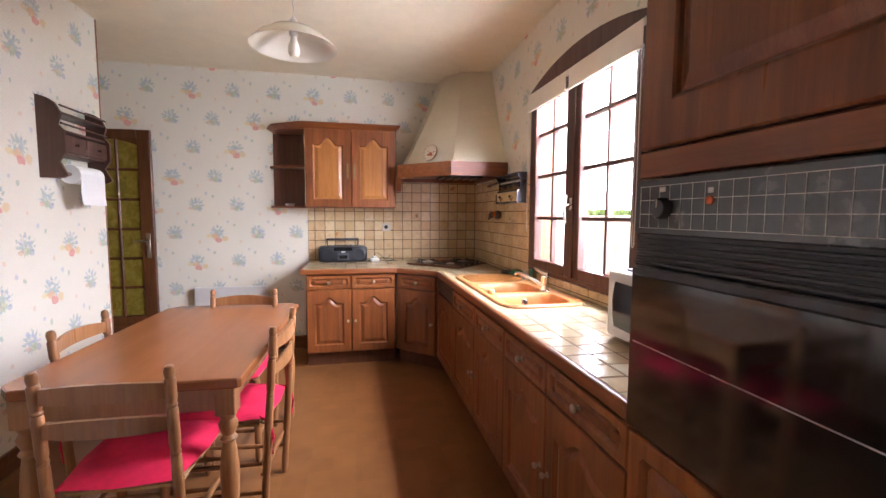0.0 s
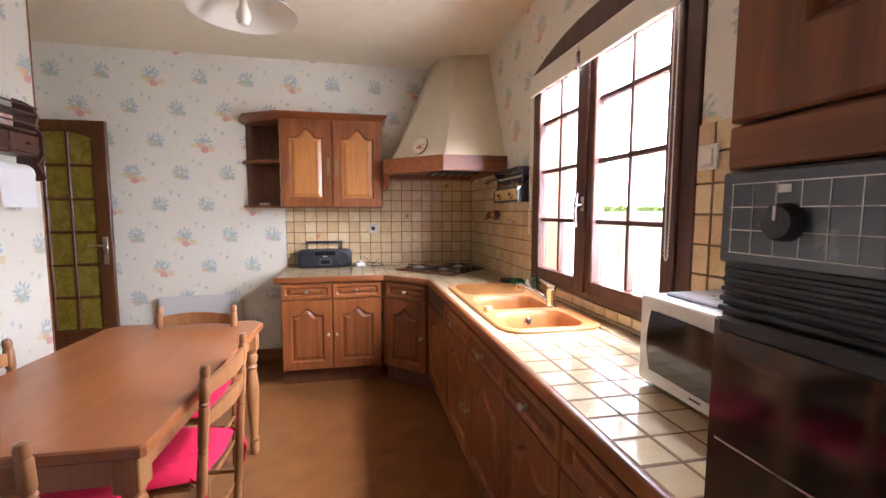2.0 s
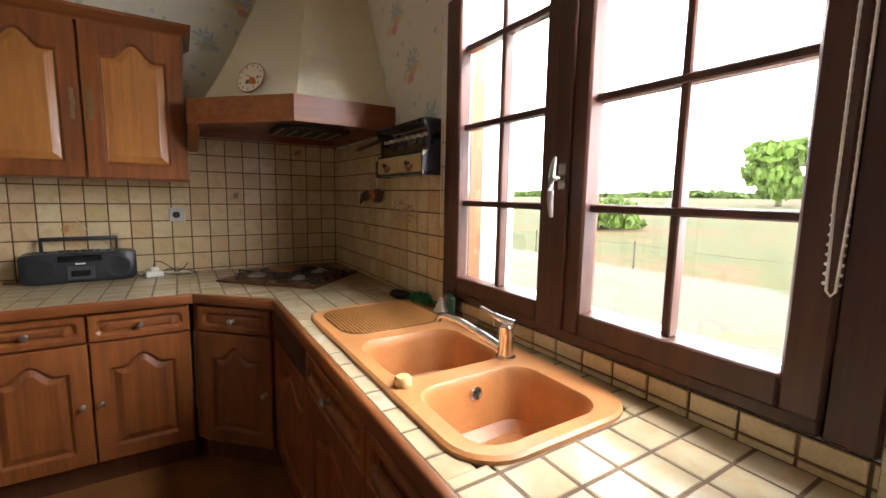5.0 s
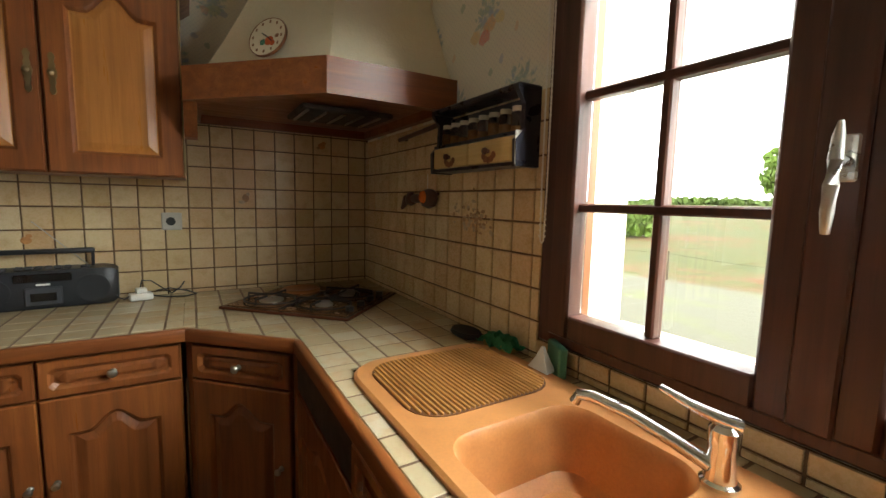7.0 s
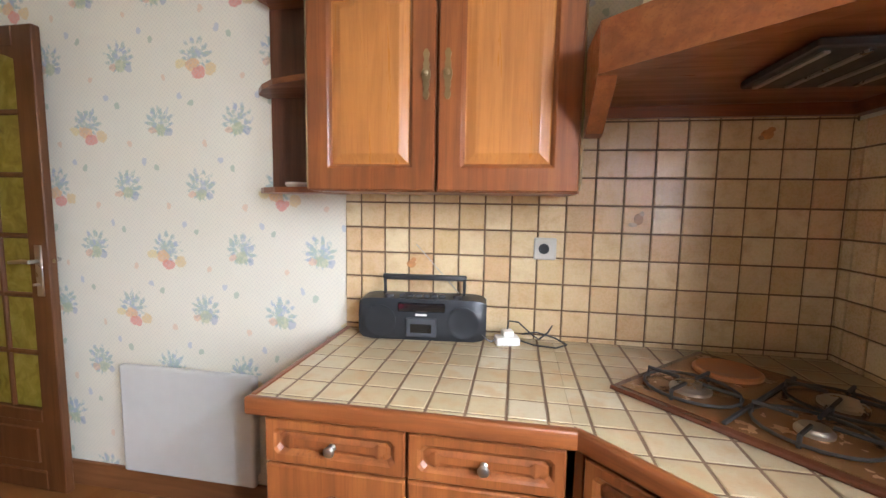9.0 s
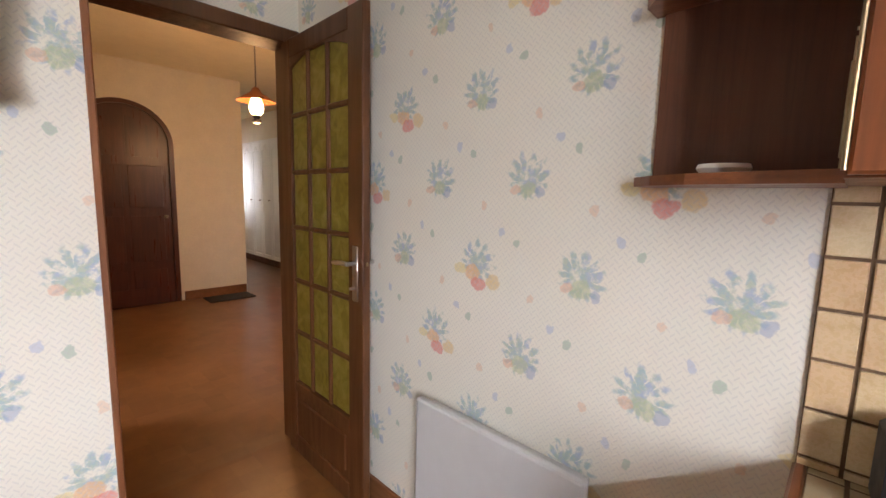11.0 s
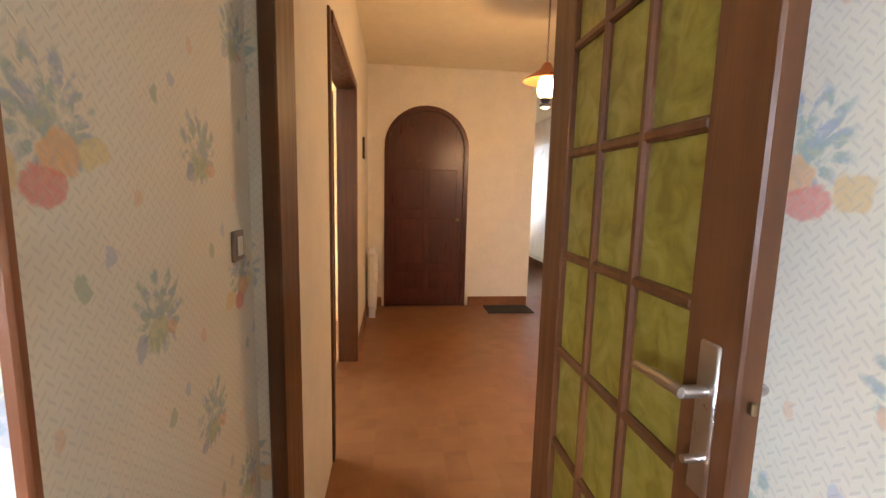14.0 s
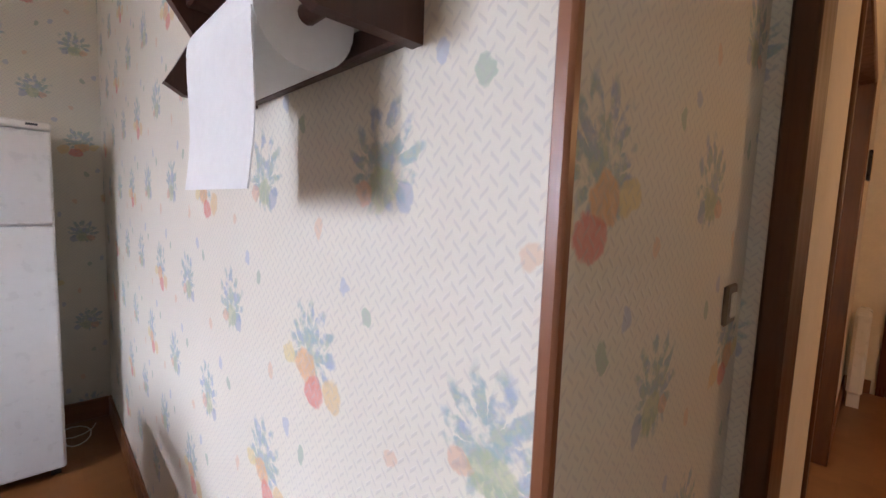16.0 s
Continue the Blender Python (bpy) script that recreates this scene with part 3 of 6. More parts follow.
def pull(parent, x, z, y=-0.022):
    """An ornate upright backplate with a small knob."""
    bm = bmesh.new()
    prof = [(0.004, -0.070), (0.010, -0.058), (0.006, -0.040), (0.010, -0.028), (0.008, -0.020), (0.012, -0.010), (0.013, 0.0), (0.012, 0.010), (0.008, 0.020), (0.010, 0.028), (0.006, 0.040), (0.010, 0.058), (0.004, 0.070)]
    rings_mesh(bm, [[(x + sx * w, yy, z + zz) for sx, (w, zz) in [(1, p) for p in prof] + [(-1, p) for p in reversed(prof)]] for yy in (y, y - 0.003)])
    lathe(bm, [(0.004, 0), (0.004, 0.010), (0.009, 0.014), (0.010, 0.019), (0.004, 0.023)], pose(x, y - 0.003, z, 90, 0, 0), 12)
    return part("handle", bm, brass, parent, "ornate brass pull", True)


def base_unit(m, w, depth, fronts, label, material=oak_v, drawers=True, side_left=False, top=0.822):
    """A base cabinet; local x along the front, face at y=0 towards -y, z up."""
    t = thing("base_cabinet", m, label, "cabinet", "kitchen base cabinets")
    bm = boxes(((-w / 2, 0.0, 0.125), (w / 2, depth, top)))
    part("body", bm, carcass_wood if not side_left else oak_v, t)
    part("plinth", boxes(((-w / 2 + 0.002, 0.05, 0.0), (w / 2 - 0.002, 0.07, 0.125))), carcass_wood, t)
    n = len(fronts)
    x = -w / 2
    for i, fw in enumerate(fronts):
        c = x + fw / 2
        g = 0.004
        if drawers:
            d = panel_front(t, "drawer_front", fw - 2 * g, 0.118, pose(c, -0.002, 0.747), 0.024, 0, 0.012)
            knob(d, 0, 0)
            h = 0.548
        else:
            h = 0.672
        z = 0.132 + h / 2
        f = panel_front(t, "door", fw - 2 * g, h, pose(c, -0.002, z), 0.062, 0.055, 0, panel=oak_v)
        if n == 1:
            knob(f, -fw / 2 + 0.035, 0.0 if drawers else 0.1, r=0.012)
        else:
            s = 1 if i % 2 == 0 else -1
            knob(f, s * (fw / 2 - 0.032), 0.0, r=0.012)
        x += fw
    return t


YB = 3.722   # front plane of the far run
XB = 0.70    # front plane of the window run
base_unit(pose(-0.030, YB, 0), 0.76, 0.60, (0.38, 0.38), "stained oak base cabinet with two drawers and arched doors", side_left=True)
# diagonal corner unit
dv = Vector((0.70 - 0.372, 3.405 - YB, 0))
ca = math.degrees(math.atan2(dv.y, dv.x))
corner = thing("corner_base_cabinet", pose((0.372 + 0.70) / 2, (YB + 3.405) / 2, 0, 0, 0, ca), "diagonal stained oak corner cabinet under the hob", "cabinet", "kitchen base cabinets")
cw = dv.length
part("body", boxes(((-cw / 2, 0.0, 0.125), (cw / 2, 0.40, 0.822))), carcass_wood, corner)
part("plinth", boxes(((-cw / 2 - 0.01, 0.05, 0), (cw / 2 + 0.01, 0.07, 0.125))), carcass_wood, corner)
d = panel_front(corner, "drawer_front", cw - 0.07, 0.118, pose(0, -0.002, 0.747), 0.024, 0, 0.012)
knob(d, 0, 0)
d = panel_front(corner, "door", cw - 0.07, 0.548, pose(0, -0.002, 0.132 + 0.274), 0.062, 0.055)
knob(d, cw / 2 - 0.07, 0, r=0.012)
for sx in (-1, 1):
    part("corner_post", boxes(((sx * (cw / 2 - 0.014) - 0.014, -0.012, 0.13), (sx * (cw / 2 - 0.014) + 0.014, 0.0, 0.818), 0.004)), oak_v, corner)
    b = bmesh.new()
    tube(b, (sx * (cw / 2 - 0.005), -0.016, 0.14), (sx * (cw / 2 - 0.005), -0.016, 0.68), 0.004, seg=8)
    part("metal_rod", b, brass, corner, "thin brass strip", True)
# window run
RUN = lambda y: pose(XB, y, 0, 0, 0, -90)
base_unit(RUN((2.29 * 2 + 0.55 - 0.50) / 2), 1.05, 0.55, (0.55, 0.50), "stained oak sink cabinet with two drawers and arched doors", top=0.69)
base_unit(RUN((1.79 + 0.885) / 2), 0.905, 0.55, (0.44, 0.465), "stained oak base cabinet with two drawers and arched doors")
dish = thing("dishwasher", RUN(3.11), "built-in dishwasher behind a stained oak panel with black control strip", "dishwasher")
part("body", boxes(((-0.28, 0, 0.125), (0.28, 0.45, 0.822))), carcass_wood, dish)
part("control_strip", boxes(((-0.275, -0.022, 0.70), (0.275, 0, 0.815), 0.004)), black_plastic, dish, "black plastic control strip")
panel_front(dish, "door", 0.55, 0.555, pose(0, -0.002, 0.132 + 0.278), 0.062, 0.055)
part("plinth", boxes(((-0.28, 0.05, 0), (0.28, 0.07, 0.125))), carcass_wood, dish)

# ---- worktop ----
TOP = 0.864
SX0, SX1, SY0, SY1 = 0.745, 1.205, 1.95, 3.085   # sink cut-out
worktop = thing("worktop", pose(0, 0, 0), "tiled kitchen worktop with a wooden front edge", "worktop")
beds = [[(-0.43, 3.70), (0.36, 3.70), (0.36, YF), (-0.43, YF)], [(0.36, 3.70), (0.69, 3.40), (XW, 3.40), (XW, YF), (0.36, YF)]]
for lo, hi in (((0.69, 3.09), (XW, 3.40)), ((0.69, SY0), (0.76, 3.09)), ((1.20, SY0), (XW, 3.09)), ((0.69, 0.885), (XW, SY0))):
    beds.append([(lo[0], lo[1]), (hi[0], lo[1]), (hi[0], hi[1]), (lo[0], hi[1])])
for poly in beds:
    part("bed", prism(bmesh.new(), poly, 0.824, TOP - 0.0014), grout, worktop, "dark tile joints")


def edge_rail(p, q, material):
    d = Vector((q[0] - p[0], q[1] - p[1], 0))
    bm = bmesh.new()
    box(bm, (0, -0.022, 0.818), (d.length, 0.004, TOP + 0.001), 0.008, 3)
    o = part("edge_rail", bm, material, worktop, "rounded wooden edge", True)
    o.matrix_basis = pose(p[0], p[1], 0, 0, 0, math.degrees(math.atan2(d.y, d.x)))


edge_rail((-0.452, 3.70), (0.372, 3.70), oak_x)
edge_rail((0.368, 3.705), (0.692, 3.402), oak_x)
edge_rail((0.692, 3.402), (0.692, 0.888), oak_x)
o = boxes(((-0.452, 3.70, 0.818), (-0.428, YF, TOP + 0.001), 0.006))
part("edge_rail", o, oak_y, worktop, "rounded wooden edge", True)

# ---- upper cabinet ----
UY = 4.005
upper = thing("wall_cabinet", pose(0, 0, 0), "stained oak wall cabinet with arched doors and open end shelves", "cabinet")
part("body", boxes(((-0.428, UY, 1.395), (0.385, YF, 2.10))), oak_v, upper)
for cx, s in ((-0.226, 1), (0.181, -1)):
    f = panel_front(upper, "door", 0.398, 0.70, pose(cx, UY - 0.002, 1.748), 0.066, 0.07, 0, panel=panel_wood)
    pull(f, s * 0.172, -0.02)
    for z in (-0.275, 0.275):
        b = bmesh.new()
        tube(b, (-s * 0.204, -0.01, z - 0.055), (-s * 0.204, -0.01, z + 0.055), 0.005, seg=8)
        part("hinge", b, brass, f, "brass hinge", True)
    b = bmesh.new()
    tube(b, (-s * 0.2025, -0.016, -0.345), (-s * 0.2025, -0.016, 0.345), 0.0028, seg=8)
    part("edge_strip", b, brass, f, "thin bright metal strip", True)
# cornice following the front and the slanted open end
def cornice(poly_in, poly_out, z0, z1, zt):
    bm = bmesh.new()
    mid = [((a[0] * 0.4 + b[0] * 0.6), (a[1] * 0.4 + b[1] * 0.6)) for a, b in zip(poly_in, poly_out)]
    rings_mesh(bm, [[(*p, z0) for p in poly_in], [(*p, z0 + 0.012) for p in poly_in], [(*p, z0 + 0.03) for p in mid], [(*p, z1) for p in poly_out], [(*p, zt) for p in poly_out]])
    return bm


pin = [(-0.755, YF), (-0.69, 4.16), (-0.43, UY - 0.02), (0.387, UY - 0.02), (0.387, YF)]
pout = [(-0.81, YF), (-0.735, 4.13), (-0.455, UY - 0.062), (0.425, UY - 0.062), (0.425, YF)]
part("cornice", cornice(pin, pout, 2.095, 2.138, 2.152), oak_x, upper, "moulded cornice", True)
part("back_panel", boxes(((-0.755, YF - 0.012, 1.40), (-0.428, YF, 2.096))), carcass_wood, upper)
for z in (1.392, 1.765):
    b = bmesh.new()
    pts = [(-0.428, YF), (-0.428, 4.095), (-0.53, 4.115), (-0.64, 4.150), (-0.72, 4.21), (-0.775, 4.275), (-0.775, YF)]
    prism(b, pts, z, z + 0.02)
    part("shelf", b, oak_x, upper)

# ---- extractor hood ----
hood = thing("extractor_hood", pose(0, 0, 0), "corner extractor hood, cream plaster over a stained oak beam", "hood")
HL, HF, HR = (0.387, 3.80), (0.785, 3.395), (XW, 3.395)
bm = bmesh.new()
outer = [HL, HF, HR, (XW, YF), (0.387, YF)]
inner = [(0.45, 3.84), (0.81, 3.445), (XW - 0.03, 3.445), (XW - 0.03, YF - 0.03), (0.45, YF - 0.03)]
rings_mesh(bm, [[(*p, 1.70) for p in inner], [(*p, 1.662) for p in inner], [(*p, 1.660) for p in outer], [(*p, 1.776) for p in outer], [(*p, 1.778) for p in inner]], True, True)
part("beam", bm, oak_x, hood)
part("grille", boxes(((0.78, 3.72, 1.672), (1.16, 4.02, 1.692), 0.004)), dark_void, hood, "dark extractor grille")
for k in range(5):
    part("filter_bar", boxes(((0.80 + k * 0.075, 3.74, 1.667), (0.812 + k * 0.075, 4.00, 1.673))), steel, hood)
bm = bmesh.new()
corbel = [(3.815, 1.661), (3.99, 1.661), (3.99, 1.545), (3.955, 1.552), (3.90, 1.595), (3.84, 1.635)]
rings_mesh(bm, [[(0.388, y, z) for y, z in corbel], [(0.432, y, z) for y, z in corbel]])
part("bracket", bm, oak_v, hood, "shaped wooden bracket")
bm = bmesh.new()
low = [(0.455, 3.83), (0.805, 3.43), (XW - 0.004, 3.43), (XW - 0.004, YF - 0.004), (0.455, YF - 0.004)]
top = [(0.885, 4.10), (1.01, 3.94), (XW - 0.004, 3.86), (XW - 0.004, YF - 0.004), (0.86, YF - 0.004)]
rings = []
for i in range(9):
    f = i / 8
    e = f ** 0.92
    rings.append([(a[0] + (b[0] - a[0]) * e, a[1] + (b[1] - a[1]) * e, 1.777 + (CEIL - 1.777) * f) for a, b in zip(low, top)])
rings_mesh(bm, rings)
g = Mat("hood_plaster", 0.55)
nz = g.noise(g.scaled(g.coord(), (1, 1, 0.6)), 46.0, 3, dist=0.5)
g.color(g.mix(g.noise(g.coord(), 4.0, 3), (0.66, 0.58, 0.42), (0.74, 0.66, 0.50))).bump(nz, 0.55, 0.006)
part("chimney", bm, g.m, hood, "textured cream plaster chimney")

# ---- window ----
def window():
    w = tagged(new("window_1"), "dark wooden arched casement window with small panes", "window", "", "structure")
    x0, x1 = 1.262, 1.318
    # outer frame with the arched head
    bm = boxes(((x0, WY0, WZ0), (x1, WY0 + 0.075, WZS), 0.006), ((x0, WY1 - 0.055, WZ0), (x1, WY1, WZS), 0.006), ((x0, WY0 + 0.075, WZ0), (x1, WY1 - 0.055, 0.965), 0.006))
    n = 20
    ys = [WY0 + (WY1 - WY0) * i / n for i in range(n + 1)]
    for a, b in zip(ys, ys[1:]):
        q = [(a, 2.125), (b, 2.125), (b, arch_z(b)), (a, arch_z(a))]
        rings_mesh(bm, [[(x0 - 0.006, y, z) for y, z in q], [(x1, y, z) for y, z in q]])
    part("frame", bm, frame_wood, w, "", True)
    glass = []
    for s, (ya, yb, ga, gb) in enumerate(((2.262, 2.852, 2.345, 2.782), (1.652, 2.258, 1.718, 2.178))):
        bm = boxes(((x0 - 0.012, ya, 0.962), (x1, ga, 2.13), 0.007), ((x0 - 0.012, gb, 0.962), (x1, yb, 2.13), 0.007),
                   ((x0 - 0.010, ga, 0.962), (x1, gb, 1.026), 0.005), ((x0 - 0.010, ga, 2.09), (x1, gb, 2.13), 0.005))
        sash = part("sash", bm, frame_wood, w, "", True)
        gm = (ga + gb) / 2
        part("glazing_bar", boxes(((x0 + 0.012, gm - 0.011, 1.026), (x1 - 0.006, gm + 0.011, 2.09), 0.004)), frame_wood, sash)
        for z in (1.315, 1.60, 1.885):
            part("glazing_bar", boxes(((x0 + 0.010, ga, z - 0.011), (x1 - 0.008, gb, z + 0.011), 0.004)), frame_wood, sash)
        zs = (1.026, 1.315, 1.60, 1.885, 2.09)
        for p0, p1 in ((ga, gm), (gm, gb)):
            for z0, z1 in zip(zs, zs[1:]):
                p = part("pane", boxes(((1.294, p0 + 0.008, z0 + 0.008), (1.298, p1 - 0.008, z1 - 0.008))), pane_glass, sash)
                p.visible_shadow = False
    part("meeting_strip", boxes(((x0 - 0.022, 2.228, 0.964), (x0 - 0.008, 2.292, 2.128), 0.005)), frame_wood, w, "", True)
    # espagnolette handle
    bm = bmesh.new()
    box(bm, (x0 - 0.027, 2.236, 1.365), (x0 - 0.021, 2.262, 1.435), 0.003)
    for z in (1.373, 1.427):
        tube(bm, (x0 - 0.027, 2.249, z), (x0 - 0.0285, 2.249, z), 0.004, seg=8)
    tube(bm, (x0 - 0.022, 2.249, 1.395), (x0 - 0.052, 2.252, 1.395), 0.008, 0.007, seg=10)
    sweep(bm, [(x0 - 0.046, 2.255, 1.452), (x0 - 0.053, 2.254, 1.43), (x0 - 0.058, 2.253, 1.395), (x0 - 0.060, 2.254, 1.36), (x0 - 0.056, 2.256, 1.32), (x0 - 0.048, 2.258, 1.288)], [0.004, 0.008, 0.010, 0.010, 0.009, 0.006], 10)
    part("handle", bm, steel, w, "brushed metal window handle", True)
    part("sill", boxes(((1.318, WY0, 0.90), (1.66, WY1, 0.935), 0.006)), render_coat, w)
    part("shutter_edge", boxes(((1.320, 2.852, 0.94), (1.425, 2.892, 2.20), 0.004)), trim_wood, w, "reddish brown folded shutter edge")
    return w


window()


def roller_blind(y0, y1, zb):
    t = thing("roller_blind", pose(1.236, (y0 + y1) / 2, 2.165), "rolled-up cream cloth roller blind over the window", "blind", "window blinds")
    L = (y1 - y0) / 2
    b = bmesh.new()
    tube(b, (0, -L, 0), (0, L, 0), 0.016, seg=16)
    part("roll", b, blind_cloth, t, "", True)
    part("cloth", boxes(((-0.018, -L + 0.01, zb - 2.165), (-0.015, L - 0.01, 0.0))), blind_cloth, t)
    b = bmesh.new()
    tube(b, (-0.0165, -L + 0.01, zb - 2.165), (-0.0165, L - 0.01, zb - 2.165), 0.008, seg=10)
    part("hem_bar", b, blind_cloth, t, "", True)
    return t


roller_blind(2.305, 2.86, 2.06)
roller_blind(1.625, 2.285, 2.06)


def bead_chain(y, x, z0, z1):
    t = thing("blind_chain", pose(x, y, z0), "looped white bead chain of the blind", "chain", "blind chains")
    b = bmesh.new()
    h = z1 - z0
    pts = [(0, -0.010, h)] + [(0, -0.010, h * k / 6) for k in (4, 2, 1)] + [(0, -0.006, 0.008), (0, 0, 0), (0, 0.006, 0.008)] + [(0, 0.010, h * k / 6) for k in (1, 2, 4)] + [(0, 0.010, h)]
    sweep(b, pts, 0.0022, 6)
    for k in range(60):
        for s in (-1, 1):
            bmesh.ops.create_icosphere(b, subdivisions=1, radius=0.0034, matrix=Matrix.Translation((0, s * 0.010, 0.02 + (h - 0.02) * k / 60)))
    part("bead_chain", b, white_plastic, t, "", True)


bead_chain(2.868, 1.232, 1.215, 2.16)
bead_chain(1.655, 1.225, 1.19, 2.16)

# ---- outside ----
def ground_mat():
    g = Mat("field_grass", 0.95)
    v = g.coord()
    n = g.noise(v, 1.2, 6)
    big = g.noise(v, 0.11, 4)
    f = g.math("ADD", g.math("MULTIPLY", n, 0.5), g.math("MULTIPLY", big, 0.5))
    grass = g.ramp(f, (0.36, (0.052, 0.066, 0.006)), (0.5, (0.085, 0.082, 0.010)), (0.62, (0.16, 0.075, 0.024)))
    p = g.xyz(v)
    wob = g.math("MULTIPLY", g.math("SUBTRACT", g.noise(v, 0.6, 4), 0.5), 1.6)
    drive = g.math("SUBTRACT", 1.0, g.step(g.math("ADD", p[0], wob), 8.6, 9.3))
    grav = g.mix(g.noise(v, 30.0, 4), (0.125, 0.12, 0.08), (0.175, 0.168, 0.12))
    grav = g.mix(g.math("MULTIPLY", g.step(g.noise(v, 0.8, 4), 0.5, 0.7), 0.5), grav, (0.17, 0.19, 0.06))
    g.color(g.mix(drive, grass, grav))
    g.bump(g.noise(v, 12.0, 5), 0.5, 0.03)
    return g.m


def land(x):
    """Height of the ground: flat by the house, then a long gentle rise."""
    f = min(1.0, max(0.0, (x - 14.0) / 44.0))
    return -0.2 + 1.35 * f * f * (3 - 2 * f) + 0.018 * max(0.0, min(x, 320.0) - 58.0)


gb = bmesh.new()
xs = [1.60, 6.0, 10.0, 14.0] + [14 + 4.4 * k for k in range(1, 11)] + [80, 120, 180, 240, 320, 900]
section = [(x, land(x)) for x in xs] + [(900, -3.0), (1.60, -3.0)]
rings_mesh(gb, [[(x, y, z) for x, z in section] for y in (-900, -200, -60, -20, 0, 20, 60, 200, 900)])
tagged(part("ground", gb, ground_mat()), "pale gravel drive running into a rising grassy field", "ground", "", "structure")
leaf_a = plain("tree_leaves", (0.12, 0.19, 0.028), 0.8, var=0.4, scale=3)
leaf_b = plain("hedge_leaves", (0.10, 0.15, 0.03), 0.8, var=0.4, scale=3)
bark = plain("bark", (0.12, 0.09, 0.06), 0.9, var=0.3, bump=0.5)


def tree(x, y, h, w, seed, label, leaf, n=420, bare=False):
    rnd = random.Random(seed)
    t = thing("tree", pose(x, y, land(x)), label, "tree", "distant trees")
    b = bmesh.new()
    sweep(b, [(0, 0, 0), (0.05 * w, 0, h * 0.25), (0.02 * w, 0.04 * w, h * 0.55), (0, 0, h * 0.85)], [0.06 * w, 0.05 * w, 0.03 * w, 0.01 * w], 8)
    for k in range(9):
        a = rnd.random() * 6.28
        z = h * (0.25 + 0.5 * rnd.random())
        r = w * (0.3 + 0.15 * rnd.random())
        sweep(b, [(0, 0, z), (r * 0.5 * math.cos(a), r * 0.5 * math.sin(a), z + h * 0.1), (r * math.cos(a), r * math.sin(a), z + h * 0.25)], [0.025 * w, 0.015 * w, 0.006 * w], 6)
    part("trunk", b, bark, t, "", True)
    b = bmesh.new()
    lumps = [(rnd.gauss(0, 0.2) * w, rnd.gauss(0, 0.2) * w, h * (0.3 + 0.6 * rnd.random()), w * (0.16 + 0.14 * rnd.random())) for _ in range(16)]
    for k in range(n):
        lx, ly, lz, lr = lumps[k % 16]
        d = Vector((rnd.gauss(0, 1), rnd.gauss(0, 1), rnd.gauss(0, 1))).normalized() * lr * (0.6 + 0.45 * rnd.random())
        s = w * 0.075 * (0.6 + rnd.random())
        m = Matrix.Translation(Vector((lx, ly, lz)) + d) @ Euler((rnd.random() * 6, rnd.random() * 6, rnd.random() * 6)).to_matrix().to_4x4()
        c = [m @ Vector(p) for p in ((-s, 0, 0), (0, -s * 0.7, s * 0.2), (s, 0, 0), (0, s * 0.7, s * 0.2))]
        b.faces.new([b.verts.new(p) for p in c])
    part("crown", b, leaf, t)
    return t


tree(48, 18.6, 5.6, 4.6, 3, "round leafy green tree by the field", leaf_a, 2600)
tree(58, 18.6, 3.2, 3.4, 12, "small leafy green tree by the field", leaf_a, 900)
tree(64, 18.3, 4.0, 3.8, 4, "distant leafy green tree", leaf_a, 1100)
tree(80, 18.2, 3.2, 5.2, 5, "distant spreading green tree", leaf_b, 900)
tree(60, 11.8, 4.2, 3.8, 6, "sparse thin-leaved tree beyond the field", leaf_b, 170)
tree(100, 39.6, 4.0, 6.0, 9, "distant leafy green tree", leaf_b, 500)
tree(18.8, 15.2, 1.25, 2.6, 15, "low leafy bush beside the drive", leaf_a, 700)
hb = bmesh.new()
rh = random.Random(8)
for k in range(5200):
    f = rh.random()
    px, py = 70 + 90 * f + rh.gauss(0, 1.2), 130 - 190 * f + rh.gauss(0, 1.2)
    s = 0.5 + rh.random() * 0.7
    z = land(px) + rh.random() * (1.1 + 0.4 * math.sin(f * 37))
    m = Matrix.Translation((px, py, z)) @ Euler((rh.random() * 6, rh.random() * 6, rh.random() * 6)).to_matrix().to_4x4()
    hb.faces.new([hb.verts.new(m @ Vector(p)) for p in ((-s, 0, 0), (0, -s * 0.7, 0.1), (s, 0, 0), (0, s * 0.7, 0.1))])
tagged(part("hedge", hb, leaf_b), "low green hedge line across the far field", "hedge", "", "stuff")
for k in range(7):
    fp = thing("fence_post", pose(8.75 + 0.1 * k, 0.75 + 3.18 * k, -0.2), "thin weathered fence post in the grass", "post", "field fence posts")
    b = bmesh.new()
    tube(b, (0, 0, 0), (0.01, 0.01, 0.62), 0.022, 0.018, 8)
    part("stake", b, bark, fp)
wire = thing("fence_wire", pose(8.75, 0.75, 0.36), "thin sagging wire along the field fence", "wire")
b = bmesh.new()
for k in range(6):
    sweep(b, [(0.1 * (k + f / 6), 3.18 * (k + f / 6), -0.04 * (1 - (f / 3 - 1) ** 2)) for f in range(7)], 0.0025, 5)
part("strand", b, iron, wire)
bol = thing("white_bollard", pose(8.1, 7.85, -0.2), "short white post at the drive's edge", "post")
b = bmesh.new()
lathe(b, [(0.06, 0), (0.06, 0.42), (0.05, 0.46), (0.01, 0.48)], seg=14)
part("post", b, white_plastic, bol, "", True)

